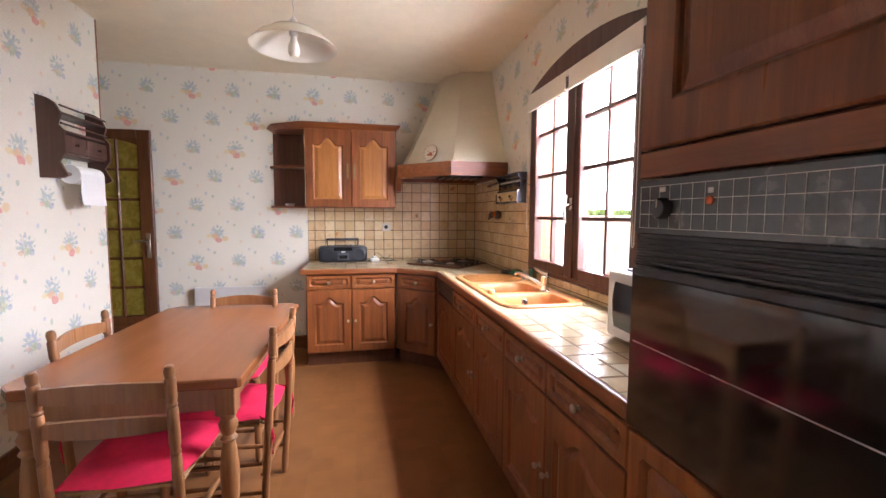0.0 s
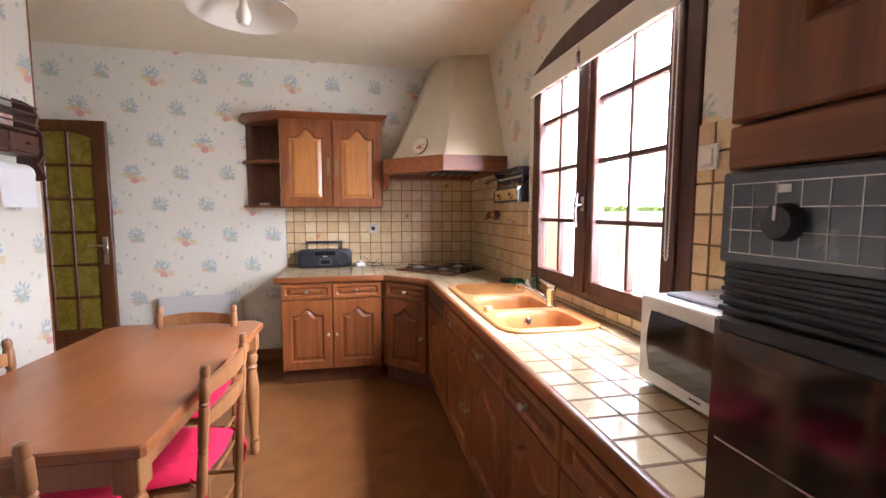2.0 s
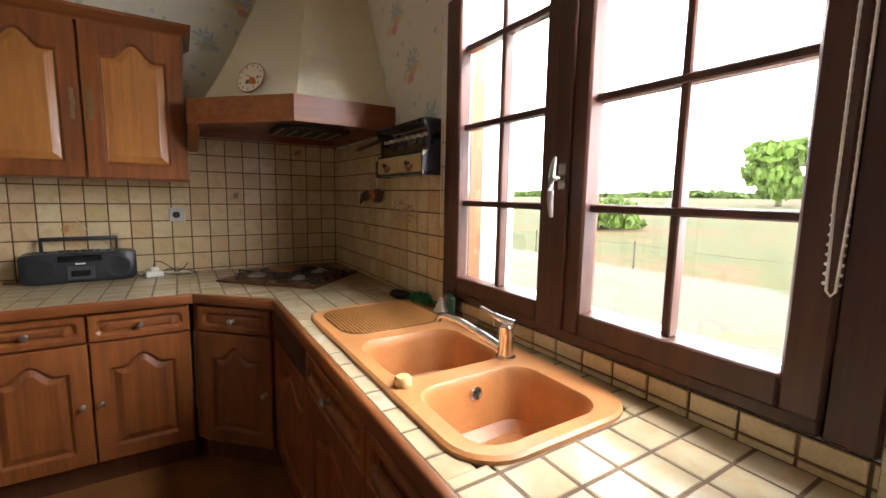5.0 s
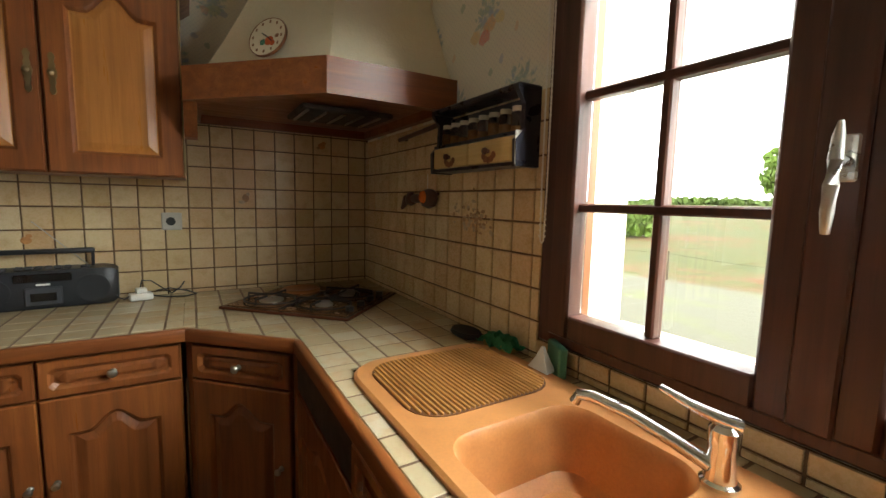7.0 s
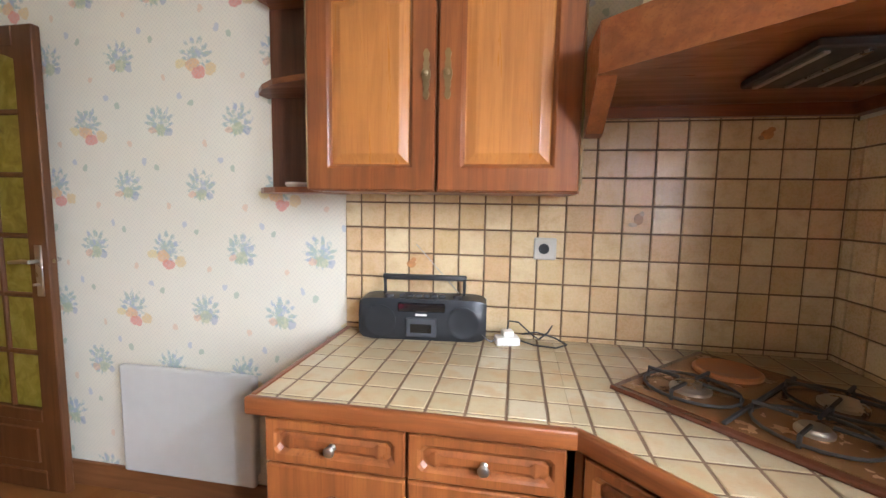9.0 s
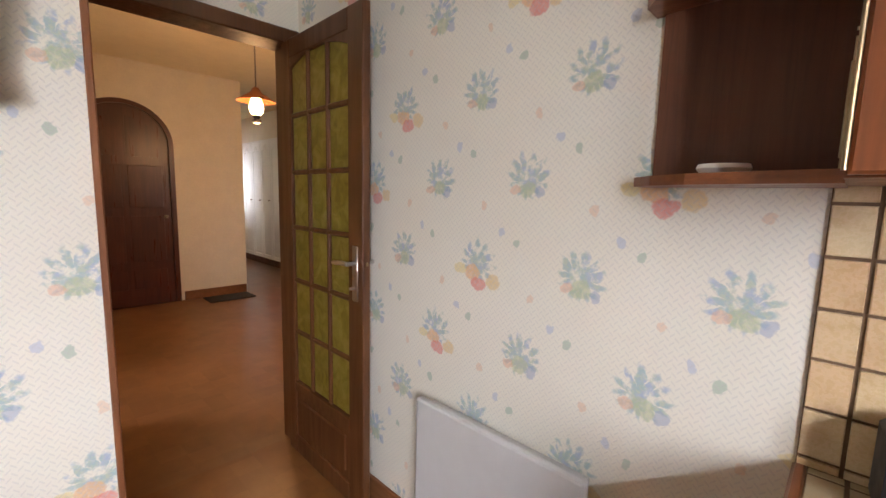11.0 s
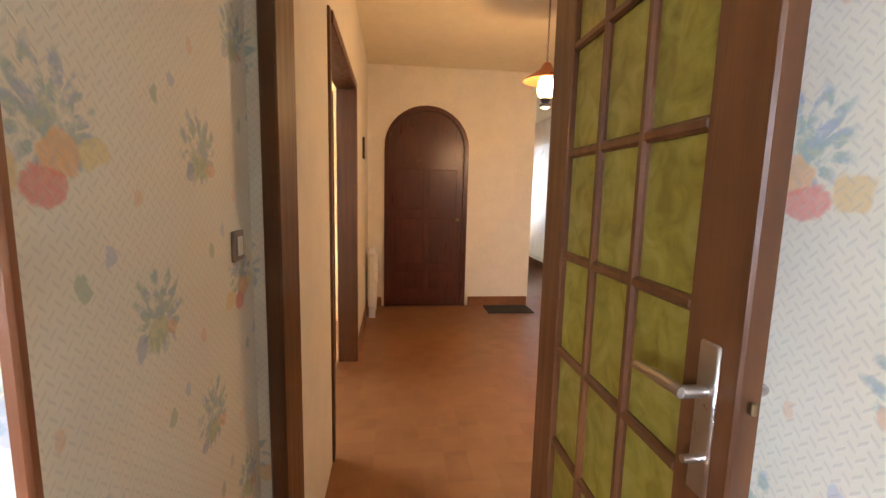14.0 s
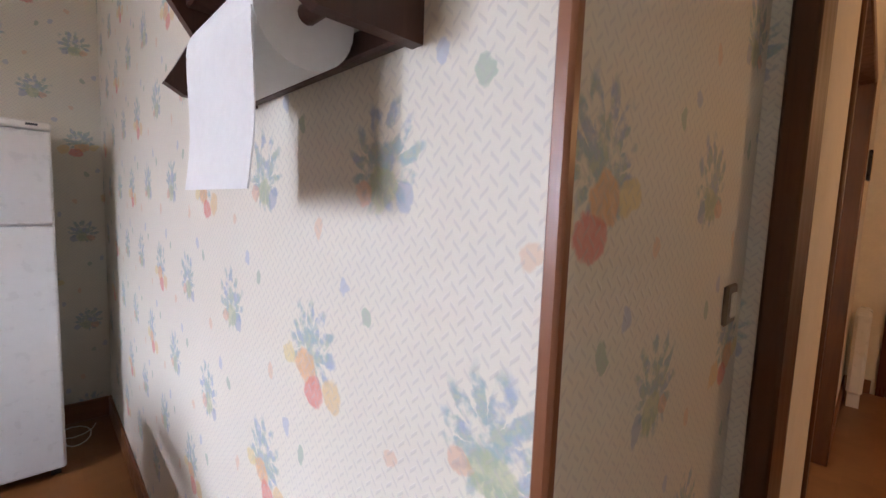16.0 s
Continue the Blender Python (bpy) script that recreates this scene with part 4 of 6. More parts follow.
# ---- tall oven column ----
OY0, OY1, OX = 0.285, 0.882, 0.695
oven = thing("oven_column", RUN((OY0 + OY1) / 2).copy(), "tall stained oak column with a black built-in oven", "oven cabinet")
oven.matrix_world = pose(OX, (OY0 + OY1) / 2, 0, 0, 0, -90)
ow = OY1 - OY0
part("body", boxes(((-ow / 2, 0.0, 0.10), (ow / 2, XW - OX, 2.16))), oak_v, oven)
part("plinth", boxes(((-ow / 2, 0.05, 0), (ow / 2, 0.07, 0.10))), carcass_wood, oven)
panel_front(oven, "drawer_front", ow - 0.006, 0.235, pose(0, -0.002, 0.690), 0.045, 0, 0.014)
panel_front(oven, "drawer_front", ow - 0.006, 0.45, pose(0, -0.002, 0.340), 0.055, 0, 0.014)
part("rail", boxes(((-ow / 2, -0.02, 1.421), (ow / 2, 0, 1.480), 0.003)), oak_x, oven)
panel_front(oven, "door", ow - 0.006, 0.665, pose(0, -0.002, 1.818), 0.095, 0.0, 0)
part("cornice", boxes(((-ow / 2 - 0.02, -0.06, 2.155), (ow / 2 + 0.02, 0.3, 2.20), 0.014)), oak_x, oven)
part("oven_frame", boxes(((-ow / 2 + 0.002, -0.018, 0.812), (ow / 2 - 0.002, 0, 1.419), 0.003)), black_plastic, oven)
pan = part("control_panel", boxes(((-ow / 2 + 0.004, -0.030, 1.292), (ow / 2 - 0.004, -0.016, 1.416), 0.003)), plain("panel_glass", (0.055, 0.062, 0.070), 0.22, var=0.1, spec=0.8), oven, "dark glass control panel with a white grid")
gl = bmesh.new()
for k in range(4):
    z = 1.306 + k * 0.031
    box(gl, (-ow / 2 + 0.02, -0.0312, z), (ow / 2 - 0.02, -0.0302, z + 0.0014))
for k in range(19):
    x = -ow / 2 + 0.022 + k * (ow - 0.044) / 18
    box(gl, (x, -0.0311, 1.306), (x + 0.0011, -0.0303, 1.4003))
part("grid_lines", gl, white_plastic, pan, "fine white grid lines")
b = bmesh.new()
lathe(b, [(0.024, 0), (0.0225, 0.014), (0.019, 0.018), (0.004, 0.019)], pose(-0.200, -0.030, 1.350, 90), 24)
part("knob", b, black_plastic, pan, "round black oven knob", True)
part("pointer", boxes(((-0.2015, -0.0500, 1.352), (-0.1985, -0.0485, 1.370))), white_plastic, pan)
part("symbol", boxes(((-0.212, -0.0318, 1.386), (-0.196, -0.0306, 1.396))), white_plastic, pan)
part("symbol", boxes(((-0.084, -0.0318, 1.378), (-0.072, -0.0306, 1.388))), white_plastic, pan)
b = bmesh.new()
lathe(b, [(0.008, 0), (0.008, 0.004), (0.003, 0.006)], pose(-0.078, -0.030, 1.364, 90), 12)
part("indicator_lamp", b, red_heart, pan, "small red indicator lamp", True)
for k in range(5):
    part("vent_slat", boxes(((-ow / 2 + 0.006, -0.030 + 0.002 * k, 1.222 + k * 0.0135), (ow / 2 - 0.006, -0.014, 1.230 + k * 0.0135), 0.002)), black_plastic, oven)
od = part("oven_door", boxes(((-ow / 2 + 0.004, -0.034, 0.822), (ow / 2 - 0.004, -0.014, 1.212), 0.004)), oven_glass, oven, "glossy black glass oven door")
part("door_handle", boxes(((-ow / 2 + 0.025, -0.048, 1.196), (ow / 2 - 0.025, -0.030, 1.220), 0.005)), black_plastic, od, "black bar handle")
part("trim_line", boxes(((-ow / 2 + 0.02, -0.0352, 1.035), (ow / 2 - 0.02, -0.0342, 1.0375))), steel, od)

# ---- table and chairs ----
def turned(bm, x, y, prof, seg=16):
    return lathe(bm, prof, Matrix.Translation((x, y, 0)), seg)


table = thing("dining_table", pose(-0.762, 2.225, 0, 0, 0, -1.9), "polished brown wooden dining table with turned legs", "table")
TW, TL = 0.775, 1.31
tb = bmesh.new()
ch = 0.055
poly = [(-TW / 2 + ch, -TL / 2), (TW / 2 - ch * 0.2, -TL / 2), (TW / 2, -TL / 2 + ch * 0.2), (TW / 2, TL / 2 - ch), (TW / 2 - ch, TL / 2), (-TW / 2 + ch, TL / 2), (-TW / 2, TL / 2 - ch), (-TW / 2, -TL / 2 + ch)]
sh = lambda k: [(x * k, y * (1 - (1 - k) * TW / TL)) for x, y in poly]
rings_mesh(tb, [[(*p, 0.712) for p in sh(0.985)], [(*p, 0.718) for p in poly], [(*p, 0.744) for p in poly], [(*p, 0.750) for p in sh(0.988)]])
part("tabletop", tb, table_wood, table)
for sx in (-1, 1):
    part("apron", boxes(((sx * 0.315 - 0.011, -0.55, 0.61), (sx * 0.315 + 0.011, 0.55, 0.712), 0.003)), leg_wood, table)
    part("apron", boxes(((-0.29, sx * 0.585 - 0.011, 0.61), (0.29, sx * 0.585 + 0.011, 0.712), 0.003)), leg_wood, table)
    for sy in (-1, 1):
        b = bmesh.new()
        x, y = sx * 0.322, sy * 0.592
        box(b, (x - 0.035, y - 0.035, 0.60), (x + 0.035, y + 0.035, 0.712), 0.004)
        turned(b, x, y, [(0.018, 0), (0.024, 0.02), (0.026, 0.06), (0.020, 0.075), (0.028, 0.09), (0.020, 0.105), (0.022, 0.13), (0.032, 0.30), (0.034, 0.38), (0.028, 0.45), (0.021, 0.49), (0.031, 0.505), (0.021, 0.52), (0.030, 0.54), (0.034, 0.56), (0.025, 0.58), (0.033, 0.60)])
        part("leg", b, leg_wood, table, "turned wooden leg", True)

POST = [(0.014, 0), (0.017, 0.02), (0.018, 0.20), (0.015, 0.215), (0.019, 0.23), (0.019, 0.42), (0.018, 0.56), (0.015, 0.565), (0.019, 0.575), (0.015, 0.585), (0.019, 0.60), (0.019, 0.72), (0.015, 0.728), (0.019, 0.736), (0.015, 0.744), (0.019, 0.756), (0.019, 0.82), (0.015, 0.828), (0.0175, 0.836), (0.0185, 0.850), (0.014, 0.864), (0.004, 0.868)]


def chair(m, label):
    """A rustic ladder-back chair; faces +y, backrest at -y."""
    t = thing("dining_chair", m, label, "chair", "chairs round the table")
    for sx in (-1, 1):
        b = bmesh.new()
        lathe(b, [(r * 0.9, z) for r, z in POST], pose(sx * 0.185, -0.19, 0, 4, 0, 0), 14)
        part("back_post", b, chair_wood, t, "turned wooden back post", True)
        b = bmesh.new()
        turned(b, sx * 0.205, 0.19, [(0.013, 0), (0.017, 0.03), (0.019, 0.22), (0.015, 0.23), (0.019, 0.245), (0.019, 0.40), (0.014, 0.41), (0.020, 0.43), (0.018, 0.455), (0.004, 0.462)], 14)
        part("front_leg", b, chair_wood, t, "", True)
        for z in (0.14, 0.27):
            b = bmesh.new()
            sweep(b, [(sx * 0.187, -0.19, z), (sx * 0.195, 0, z), (sx * 0.205, 0.19, z)], [0.008, 0.012, 0.008], 10)
            part("stretcher", b, chair_wood, t, "", True)
    for z in (0.17, 0.30):
        b = bmesh.new()
        sweep(b, [(-0.205, 0.19, z), (0, 0.19, z), (0.205, 0.19, z)], [0.008, 0.012, 0.008], 10)
        part("stretcher", b, chair_wood, t, "", True)
    b = bmesh.new()
    sweep(b, [(-0.187, -0.19, 0.22), (0, -0.19, 0.22), (0.187, -0.19, 0.22)], [0.008, 0.012, 0.008], 10)
    part("stretcher", b, chair_wood, t, "", True)
    for z, h in ((0.785, 0.046), (0.675, 0.044)):
        b = bmesh.new()
        yb = -0.19 - math.tan(radians(4)) * z
        rings = []
        for i in range(11):
            f = i / 10 * 2 - 1
            x, y = 0.178 * f, yb - 0.028 * (1 - f * f)
            zt = z + h / 2 + 0.016 * (1 - f * f)
            rings.append([(x, y - 0.007, z - h / 2), (x, y + 0.007, z - h / 2), (x, y + 0.007, zt), (x, y - 0.007, zt)])
        rings_mesh(b, rings)
        part("back_slat", b, chair_wood, t, "curved wooden back slat", True)
    b = bmesh.new()
    prism(b, [(-0.175, -0.19), (0.175, -0.19), (0.20, 0.20), (-0.20, 0.20)], 0.425, 0.455)
    bmesh.ops.bevel(b, geom=b.edges[:], offset=0.012, segments=2, affect="EDGES")
    part("seat", b, rush, t, "woven rush seat", True)
    # soft seat pad with a piped edge
    b = bmesh.new()
    N = 14
    grid = {}
    for s in (1, -1):
        for i in range(N + 1):
            for j in range(N + 1):
                u, v = i / N * 2 - 1, j / N * 2 - 1
                edge = max(abs(u), abs(v))
                if s < 0 and edge > 0.999:
                    grid[(s, i, j)] = grid[(1, i, j)]
                    continue
                rr = 0.92 + 0.08 * (1 - min(1, abs(u * v)))
                puff = (1 - abs(u) ** 4) * (1 - abs(v) ** 4)
                tuft = 0.010 * math.exp(-((abs(u) - 0.42) ** 2 + (abs(v) - 0.42) ** 2) / 0.02)
                z = 0.468 + s * (0.026 * puff ** 0.5) - (tuft if s > 0 else 0) - 0.004 * edge
                z = max(z, 0.4565)
                grid[(s, i, j)] = b.verts.new((u * rr * (0.208 + 0.020 * v), v * rr * 0.220 - 0.006, z))
        for i in range(N):
            for j in range(N):
                q = (grid[(s, i, j)], grid[(s, i + 1, j)], grid[(s, i + 1, j + 1)], grid[(s, i, j + 1)])
                if len(set(q)) == 4:
                    b.faces.new(q)
    cu = part("seat_pad", b, cushion_red, t, "crimson cotton seat pad", True)
    for sx in (-1, 1):
        b = bmesh.new()
        sweep(b, [(sx * 0.165, -0.18, 0.47), (sx * 0.185, -0.225, 0.45), (sx * 0.19, -0.24, 0.38), (sx * 0.186, -0.235, 0.31)], [0.006, 0.007, 0.006, 0.004], 6)
        part("tie", b, cushion_red, cu, "red cotton tie", True)
    return t


first = chair(pose(-0.74, 1.66, 0, 0, 0, -1.5), "turned wooden ladder-back chair with crimson seat pad at the table's end")
for m, lab in ((pose(-0.567, 2.025, 0, 0, 0, 86), "turned wooden ladder-back chair with crimson seat pad at the table's side"),
               (pose(-0.70, 2.535, 0, 0, 0, 174), "turned wooden ladder-back chair with crimson seat pad near the electric heater"),
               (pose(-0.935, 2.10, 0, 0, 0, -90), "turned wooden ladder-back chair with crimson seat pad between table and wall")):
    c = copy_thing(first, m)
    c["label"] = lab

# ---- doors ----
def glazed_door(name, m, label, w=0.693, h=2.07, mirror=1, handle=True, stile=0.08):
    """A door with small amber panes; hinge at the local origin, leaf along +x, faces +-y."""
    t = tagged(new(name), label, "door", "", "structure")
    t.matrix_world = m
    th = 0.036
    gx0, gx1, z0, z1 = stile, w - 0.106, 0.40, 1.985
    bm = boxes(((0, -th / 2, 0.008), (gx0, th / 2, h), 0.004), ((gx1, -th / 2, 0.008), (w, th / 2, h), 0.004), ((gx0, -th / 2, z1 + 0.0), (gx1, th / 2, h), 0.004), ((gx0, -th / 2, 0.008), (gx1, th / 2, 0.10), 0.004), ((gx0, -th / 2, 0.34), (gx1, th / 2, z0), 0.004), ((gx0, -0.008, 0.10), (gx1, 0.008, 0.34)), ((gx0 + 0.04, -0.014, 0.135), (gx1 - 0.04, 0.014, 0.305), 0.006))
    part("leaf", bm, door_wood, t)
    cols, rows = 3, 6
    for i in range(cols - 1):
        x = gx0 + (gx1 - gx0) * (i + 1) / cols
        part("glazing_bar", boxes(((x - 0.012, -0.016, z0), (x + 0.012, 0.016, z1), 0.006)), door_wood, t)
    for j in range(rows - 1):
        z = z0 + (z1 - z0) * (j + 1) / rows
        part("glazing_bar", boxes(((gx0, -0.015, z - 0.012), (gx1, 0.015, z + 0.012), 0.006)), door_wood, t)
    # curved infill under the top rail
    b = bmesh.new()
    for i in range(12):
        xa, xb = gx0 + (gx1 - gx0) * i / 12, gx0 + (gx1 - gx0) * (i + 1) / 12
        f = lambda x: z1 - 0.05 * abs(2 * (x - gx0) / (gx1 - gx0) - 1) ** 2
        q = [(xa, f(xa)), (xb, f(xb)), (xb, z1 + 0.003), (xa, z1 + 0.003)]
        rings_mesh(b, [[(x, -0.015, z) for x, z in q], [(x, 0.015, z) for x, z in q]])
    part("arched_rail", b, door_wood, t)
    for i in range(cols):
        for j in range(rows):
            xa, xb = gx0 + (gx1 - gx0) * i / cols, gx0 + (gx1 - gx0) * (i + 1) / cols
            za, zb = z0 + (z1 - z0) * j / rows, z0 + (z1 - z0) * (j + 1) / rows
            part("pane", boxes(((xa + 0.006, -0.003, za + 0.006), (xb - 0.006, 0.003, zb - 0.006))), amber, t)
    if handle:
        for s in (-1, 1):
            b = bmesh.new()
            box(b, (w - 0.068, s * th / 2, 0.93), (w - 0.030, s * (th / 2 + 0.007), 1.155), 0.003)
            tube(b, (w - 0.049, s * th / 2, 1.085), (w - 0.049, s * (th / 2 + 0.042), 1.085), 0.009, seg=12)
            sweep(b, [(w - 0.045, s * (th / 2 + 0.042), 1.085), (w - 0.085, s * (th / 2 + 0.046), 1.087), (w - 0.155, s * (th / 2 + 0.042), 1.080)], [0.009, 0.010, 0.008], 10)
            part("door_handle", b, steel, t, "satin metal lever handle on a plate", True)
            b = bmesh.new()
            tube(b, (w - 0.049, s * th / 2, 0.985), (w - 0.049, s * (th / 2 + 0.03), 0.985), 0.006, seg=10)
            part("key", b, steel, t, "small key", True)
        part("latch", boxes(((w - 0.001, -0.004, 1.078), (w + 0.009, 0.004, 1.094), 0.002)), brass, t, "small metal latch in the door edge")
    return t


glazed_door("door_1", pose(-2.465, 4.274, 0, 0, 0, -1.0), "open dark wooden door with amber glass panes")
glazed_door("door_2", pose(-4.585, HY - 0.15, 0, 0, 0, -70), "open wooden hall door with amber glass panes", 0.80, stile=0.06)
hd = bmesh.new()
for lo, hi in (((-3.36, HY - 0.13, 0), (-3.31, HY + 0.012, 2.15)), ((-4.66, HY - 0.13, 0), (-4.59, HY + 0.02, 2.15)), ((-4.59, HY - 0.13, 2.09), (-3.36, HY + 0.02, 2.15))):
    box(hd, lo, hi, 0.006)
structure("trim_hall_doorway", hd, door_wood, "dark stained door frame in the hall", True)
ochre_paint = plain("side_room_paint", (0.72, 0.50, 0.22), 0.8)
# unseen walls; the gap between them is added to backlight the amber door
for nm, lo, hi in (("wall_side_room", (-5.8, 0.9, 0), (-5.3, 1.0, HC)), ("wall_side_room_low", (-5.3, 0.9, 0), (-4.0, 1.0, 0.9)), ("wall_side_room_high", (-5.3, 0.9, 2.1), (-4.0, 1.0, HC)), ("wall_side_room_side", (-4.0, 0.9, 0), (-2.82, 1.0, HC)), ("wall_side_room_end", (-5.8, 1.0, 0), (-5.7, 3.41, HC))):
    slab(nm, lo, hi, ochre_paint, "warm ochre wall of the side room")


def arched_door():
    t = tagged(new("door_3"), "dark mahogany arched front door with boarded panels", "door", "", "structure")
    o = arch_outline(AY0 + 0.05, AY1 - 0.05, AZS)
    f0 = arch_outline(AY0, AY1, AZS)
    b = bmesh.new()
    rings_mesh(b, [[(HX - 0.06, y, z) for y, z in f0], [(HX + 0.02, y, z) for y, z in f0], [(HX + 0.02, y, z) for y, z in o], [(HX - 0.02, y, z) for y, z in o]], False, False)
    part("frame", b, arch_wood, t, "", True)
    b = bmesh.new()
    rings_mesh(b, [[(HX - 0.06, y, z) for y, z in o], [(HX - 0.012, y, z) for y, z in o]])
    part("leaf", b, arch_wood, t)
    ym = (AY0 + AY1) / 2
    for z0, z1 in ((0.20, 0.42), (0.52, 1.05), (1.15, 1.62)):
        for s in (-1, 1):
            ya, yb = sorted((ym + s * 0.03, ym + s * 0.36))
            part("panel", boxes(((HX - 0.014, ya, z0), (HX - 0.006, yb, z1), 0.004)), arch_wood, t)
    for s in (-1, 1):
        b = bmesh.new()
        pts = [(ym + s * 0.03, 1.72)] + [(ym + s * (0.03 + 0.33 * math.sin(math.pi / 2 * k / 8)), 1.80 + 0.36 * math.cos(math.pi / 2 * k / 8)) for k in range(9)] + [(ym + s * 0.36, 1.72)]
        rings_mesh(b, [[(HX - 0.014, y, z) for y, z in pts], [(HX - 0.006, y, z) for y, z in pts]])
        part("panel", b, arch_wood, t)
    b = bmesh.new()
    lathe(b, [(0.02, 0), (0.02, 0.006), (0.010, 0.012), (0.022, 0.035), (0.016, 0.05), (0.004, 0.053)], pose(HX - 0.012, AY1 - 0.11, 1.04, 0, 90, 0), 14)
    part("door_knob", b, brass, t, "small brass knob", True)


arched_door()
slab("wall_behind_front_door", (HX - 0.20, AY0 - 0.02, 0), (HX - 0.10, AY1 + 0.02, 2.4), arch_wood, "dark closing board behind the front door")

# ---- hall things ----
closet = thing("built_in_closet", pose(-7.6, 6.57, 0), "white painted closet with arched panel doors", "closet")
for k in range(11):
    f = panel_front(closet, "door", 0.40, 2.14, pose(-2.17 + k * 0.41, 0, 1.20), 0.055, 0.10, 0, closet_paint, closet_paint)
    f2 = knob(f, 0.17, 0, r=0.012, material=brass)
part("body", boxes(((-2.38, 0.0, 0.12), (2.38, 0.028, 2.29))), closet_paint, closet)
part("plinth", boxes(((-2.38, 0.006, 0.0), (2.38, 0.028, 0.12))), carcass_wood, closet)
mat_ob = thing("doormat", pose(-6.05, 5.17, 0), "small black fibre doormat on the hall floor", "mat")
part("pad", boxes(((-0.16, -0.27, 0.0), (0.16, 0.27, 0.014), 0.004)), mat_rubber, mat_ob)
pic = thing("picture_frame", pose(-5.50, HY + 0.001, 1.76), "small dark framed picture on the hall wall", "picture")
part("frame", boxes(((-0.06, 0, -0.10), (0.06, 0.02, 0.10), 0.004)), teal_dark, pic)
part("print", boxes(((-0.04, 0.0195, -0.08), (0.04, 0.0215, 0.08))), drawer_wood, pic, "small pale print")
rad = thing("hall_radiator", pose(-5.95, HY + 0.03, 0), "narrow white upright radiator against the hall wall", "radiator")
for k in range(4):
    part("column", boxes(((-0.20 + k * 0.10, 0.0, 0.10), (-0.12 + k * 0.10, 0.09, 0.72), 0.02)), white_enamel, rad)
part("foot", boxes(((-0.18, 0.01, 0), (-0.15, 0.08, 0.105))), white_enamel, rad)
part("foot", boxes(((0.13, 0.01, 0), (0.16, 0.08, 0.105))), white_enamel, rad)

# hall pendant, lit
hp = thing("hall_pendant_lamp", pose(-4.27, 4.862, 2.075), "lit copper and glass lantern pendant on a chain", "pendant lamp")
b = bmesh.new()
lathe(b, [(0.02, 0.185), (0.03, 0.175), (0.05, 0.14), (0.155, 0.075), (0.160, 0.065), (0.05, 0.118), (0.03, 0.12)], seg=28)
copper = plain("copper_shade", (0.55, 0.22, 0.08), 0.3, 0.6, var=0.15)
part("shade", b, copper, hp, "copper coloured shade", True)
b = bmesh.new()
lathe(b, [(0.032, -0.050), (0.052, -0.03), (0.060, 0.005), (0.055, 0.045), (0.040, 0.09)], seg=24)
part("glass", b, lit_lamp, hp, "glowing glass chimney", True)
b = bmesh.new()
lathe(b, [(0.012, -0.125), (0.035, -0.115), (0.04, -0.095), (0.02, -0.085), (0.03, -0.07), (0.038, -0.052)], seg=20)
part("base_cup", b, iron, hp, "", True)
b = bmesh.new()
for k in range(24):
    z = 0.19 + k * 0.0195
    m = pose(0, 0, z + 0.008, 90, 0, 90 * (k % 2))
    ring = [m @ Vector((0.006 * math.cos(a), 0.012 * math.sin(a), 0)) for a in [2 * math.pi * i / 10 for i in range(11)]]
    sweep(b, ring, 0.002, 5)
part("chain", b, iron, hp, "dark chain", True)
b = bmesh.new()
lathe(b, [(0.006, 0.66), (0.05, 0.675), (0.055, 0.70)], seg=20)
part("ceiling_rose", b, iron, hp, "", True)
pl = new("hall_pendant_light", bpy.data.lights.new("hall_pendant_light", "POINT"))
pl.data.energy, pl.data.color, pl.data.shadow_soft_size = 14, (1.0, 0.55, 0.22), 0.06
pl.location = (-4.27, 4.862, 1.915)

# ---- kitchen pendant, unlit ----
kp = thing("kitchen_pendant_lamp", pose(-0.288, 2.34, 2.19), "unlit opal glass saucer pendant with a bare bulb", "pendant lamp")
b = bmesh.new()
lathe(b, [(0.030, 0.110), (0.05, 0.104), (0.11, 0.083), (0.172, 0.043), (0.214, 0.0), (0.216, -0.004), (0.210, -0.003), (0.168, 0.038), (0.108, 0.077), (0.05, 0.098), (0.030, 0.104)], seg=48)
part("shade", b, glass_shade, kp, "white opal glass saucer", True)
b = bmesh.new()
lathe(b, [(0.018, 0.05), (0.022, 0.06), (0.022, 0.13), (0.006, 0.15)], seg=20)
part("lamp_holder", b, white_plastic, kp, "", True)
b = bmesh.new()
lathe(b, [(0.003, -0.055), (0.02, -0.050), (0.030, -0.025), (0.028, 0.0), (0.016, 0.035), (0.014, 0.055)], seg=20)
part("bulb", b, glass_shade, kp, "frosted bulb", True)
b = bmesh.new()
tube(b, (0, 0, 0.14), (0, 0, CEIL - 2.19), 0.003, seg=8)
part("cord", b, white_plastic, kp, "", True)

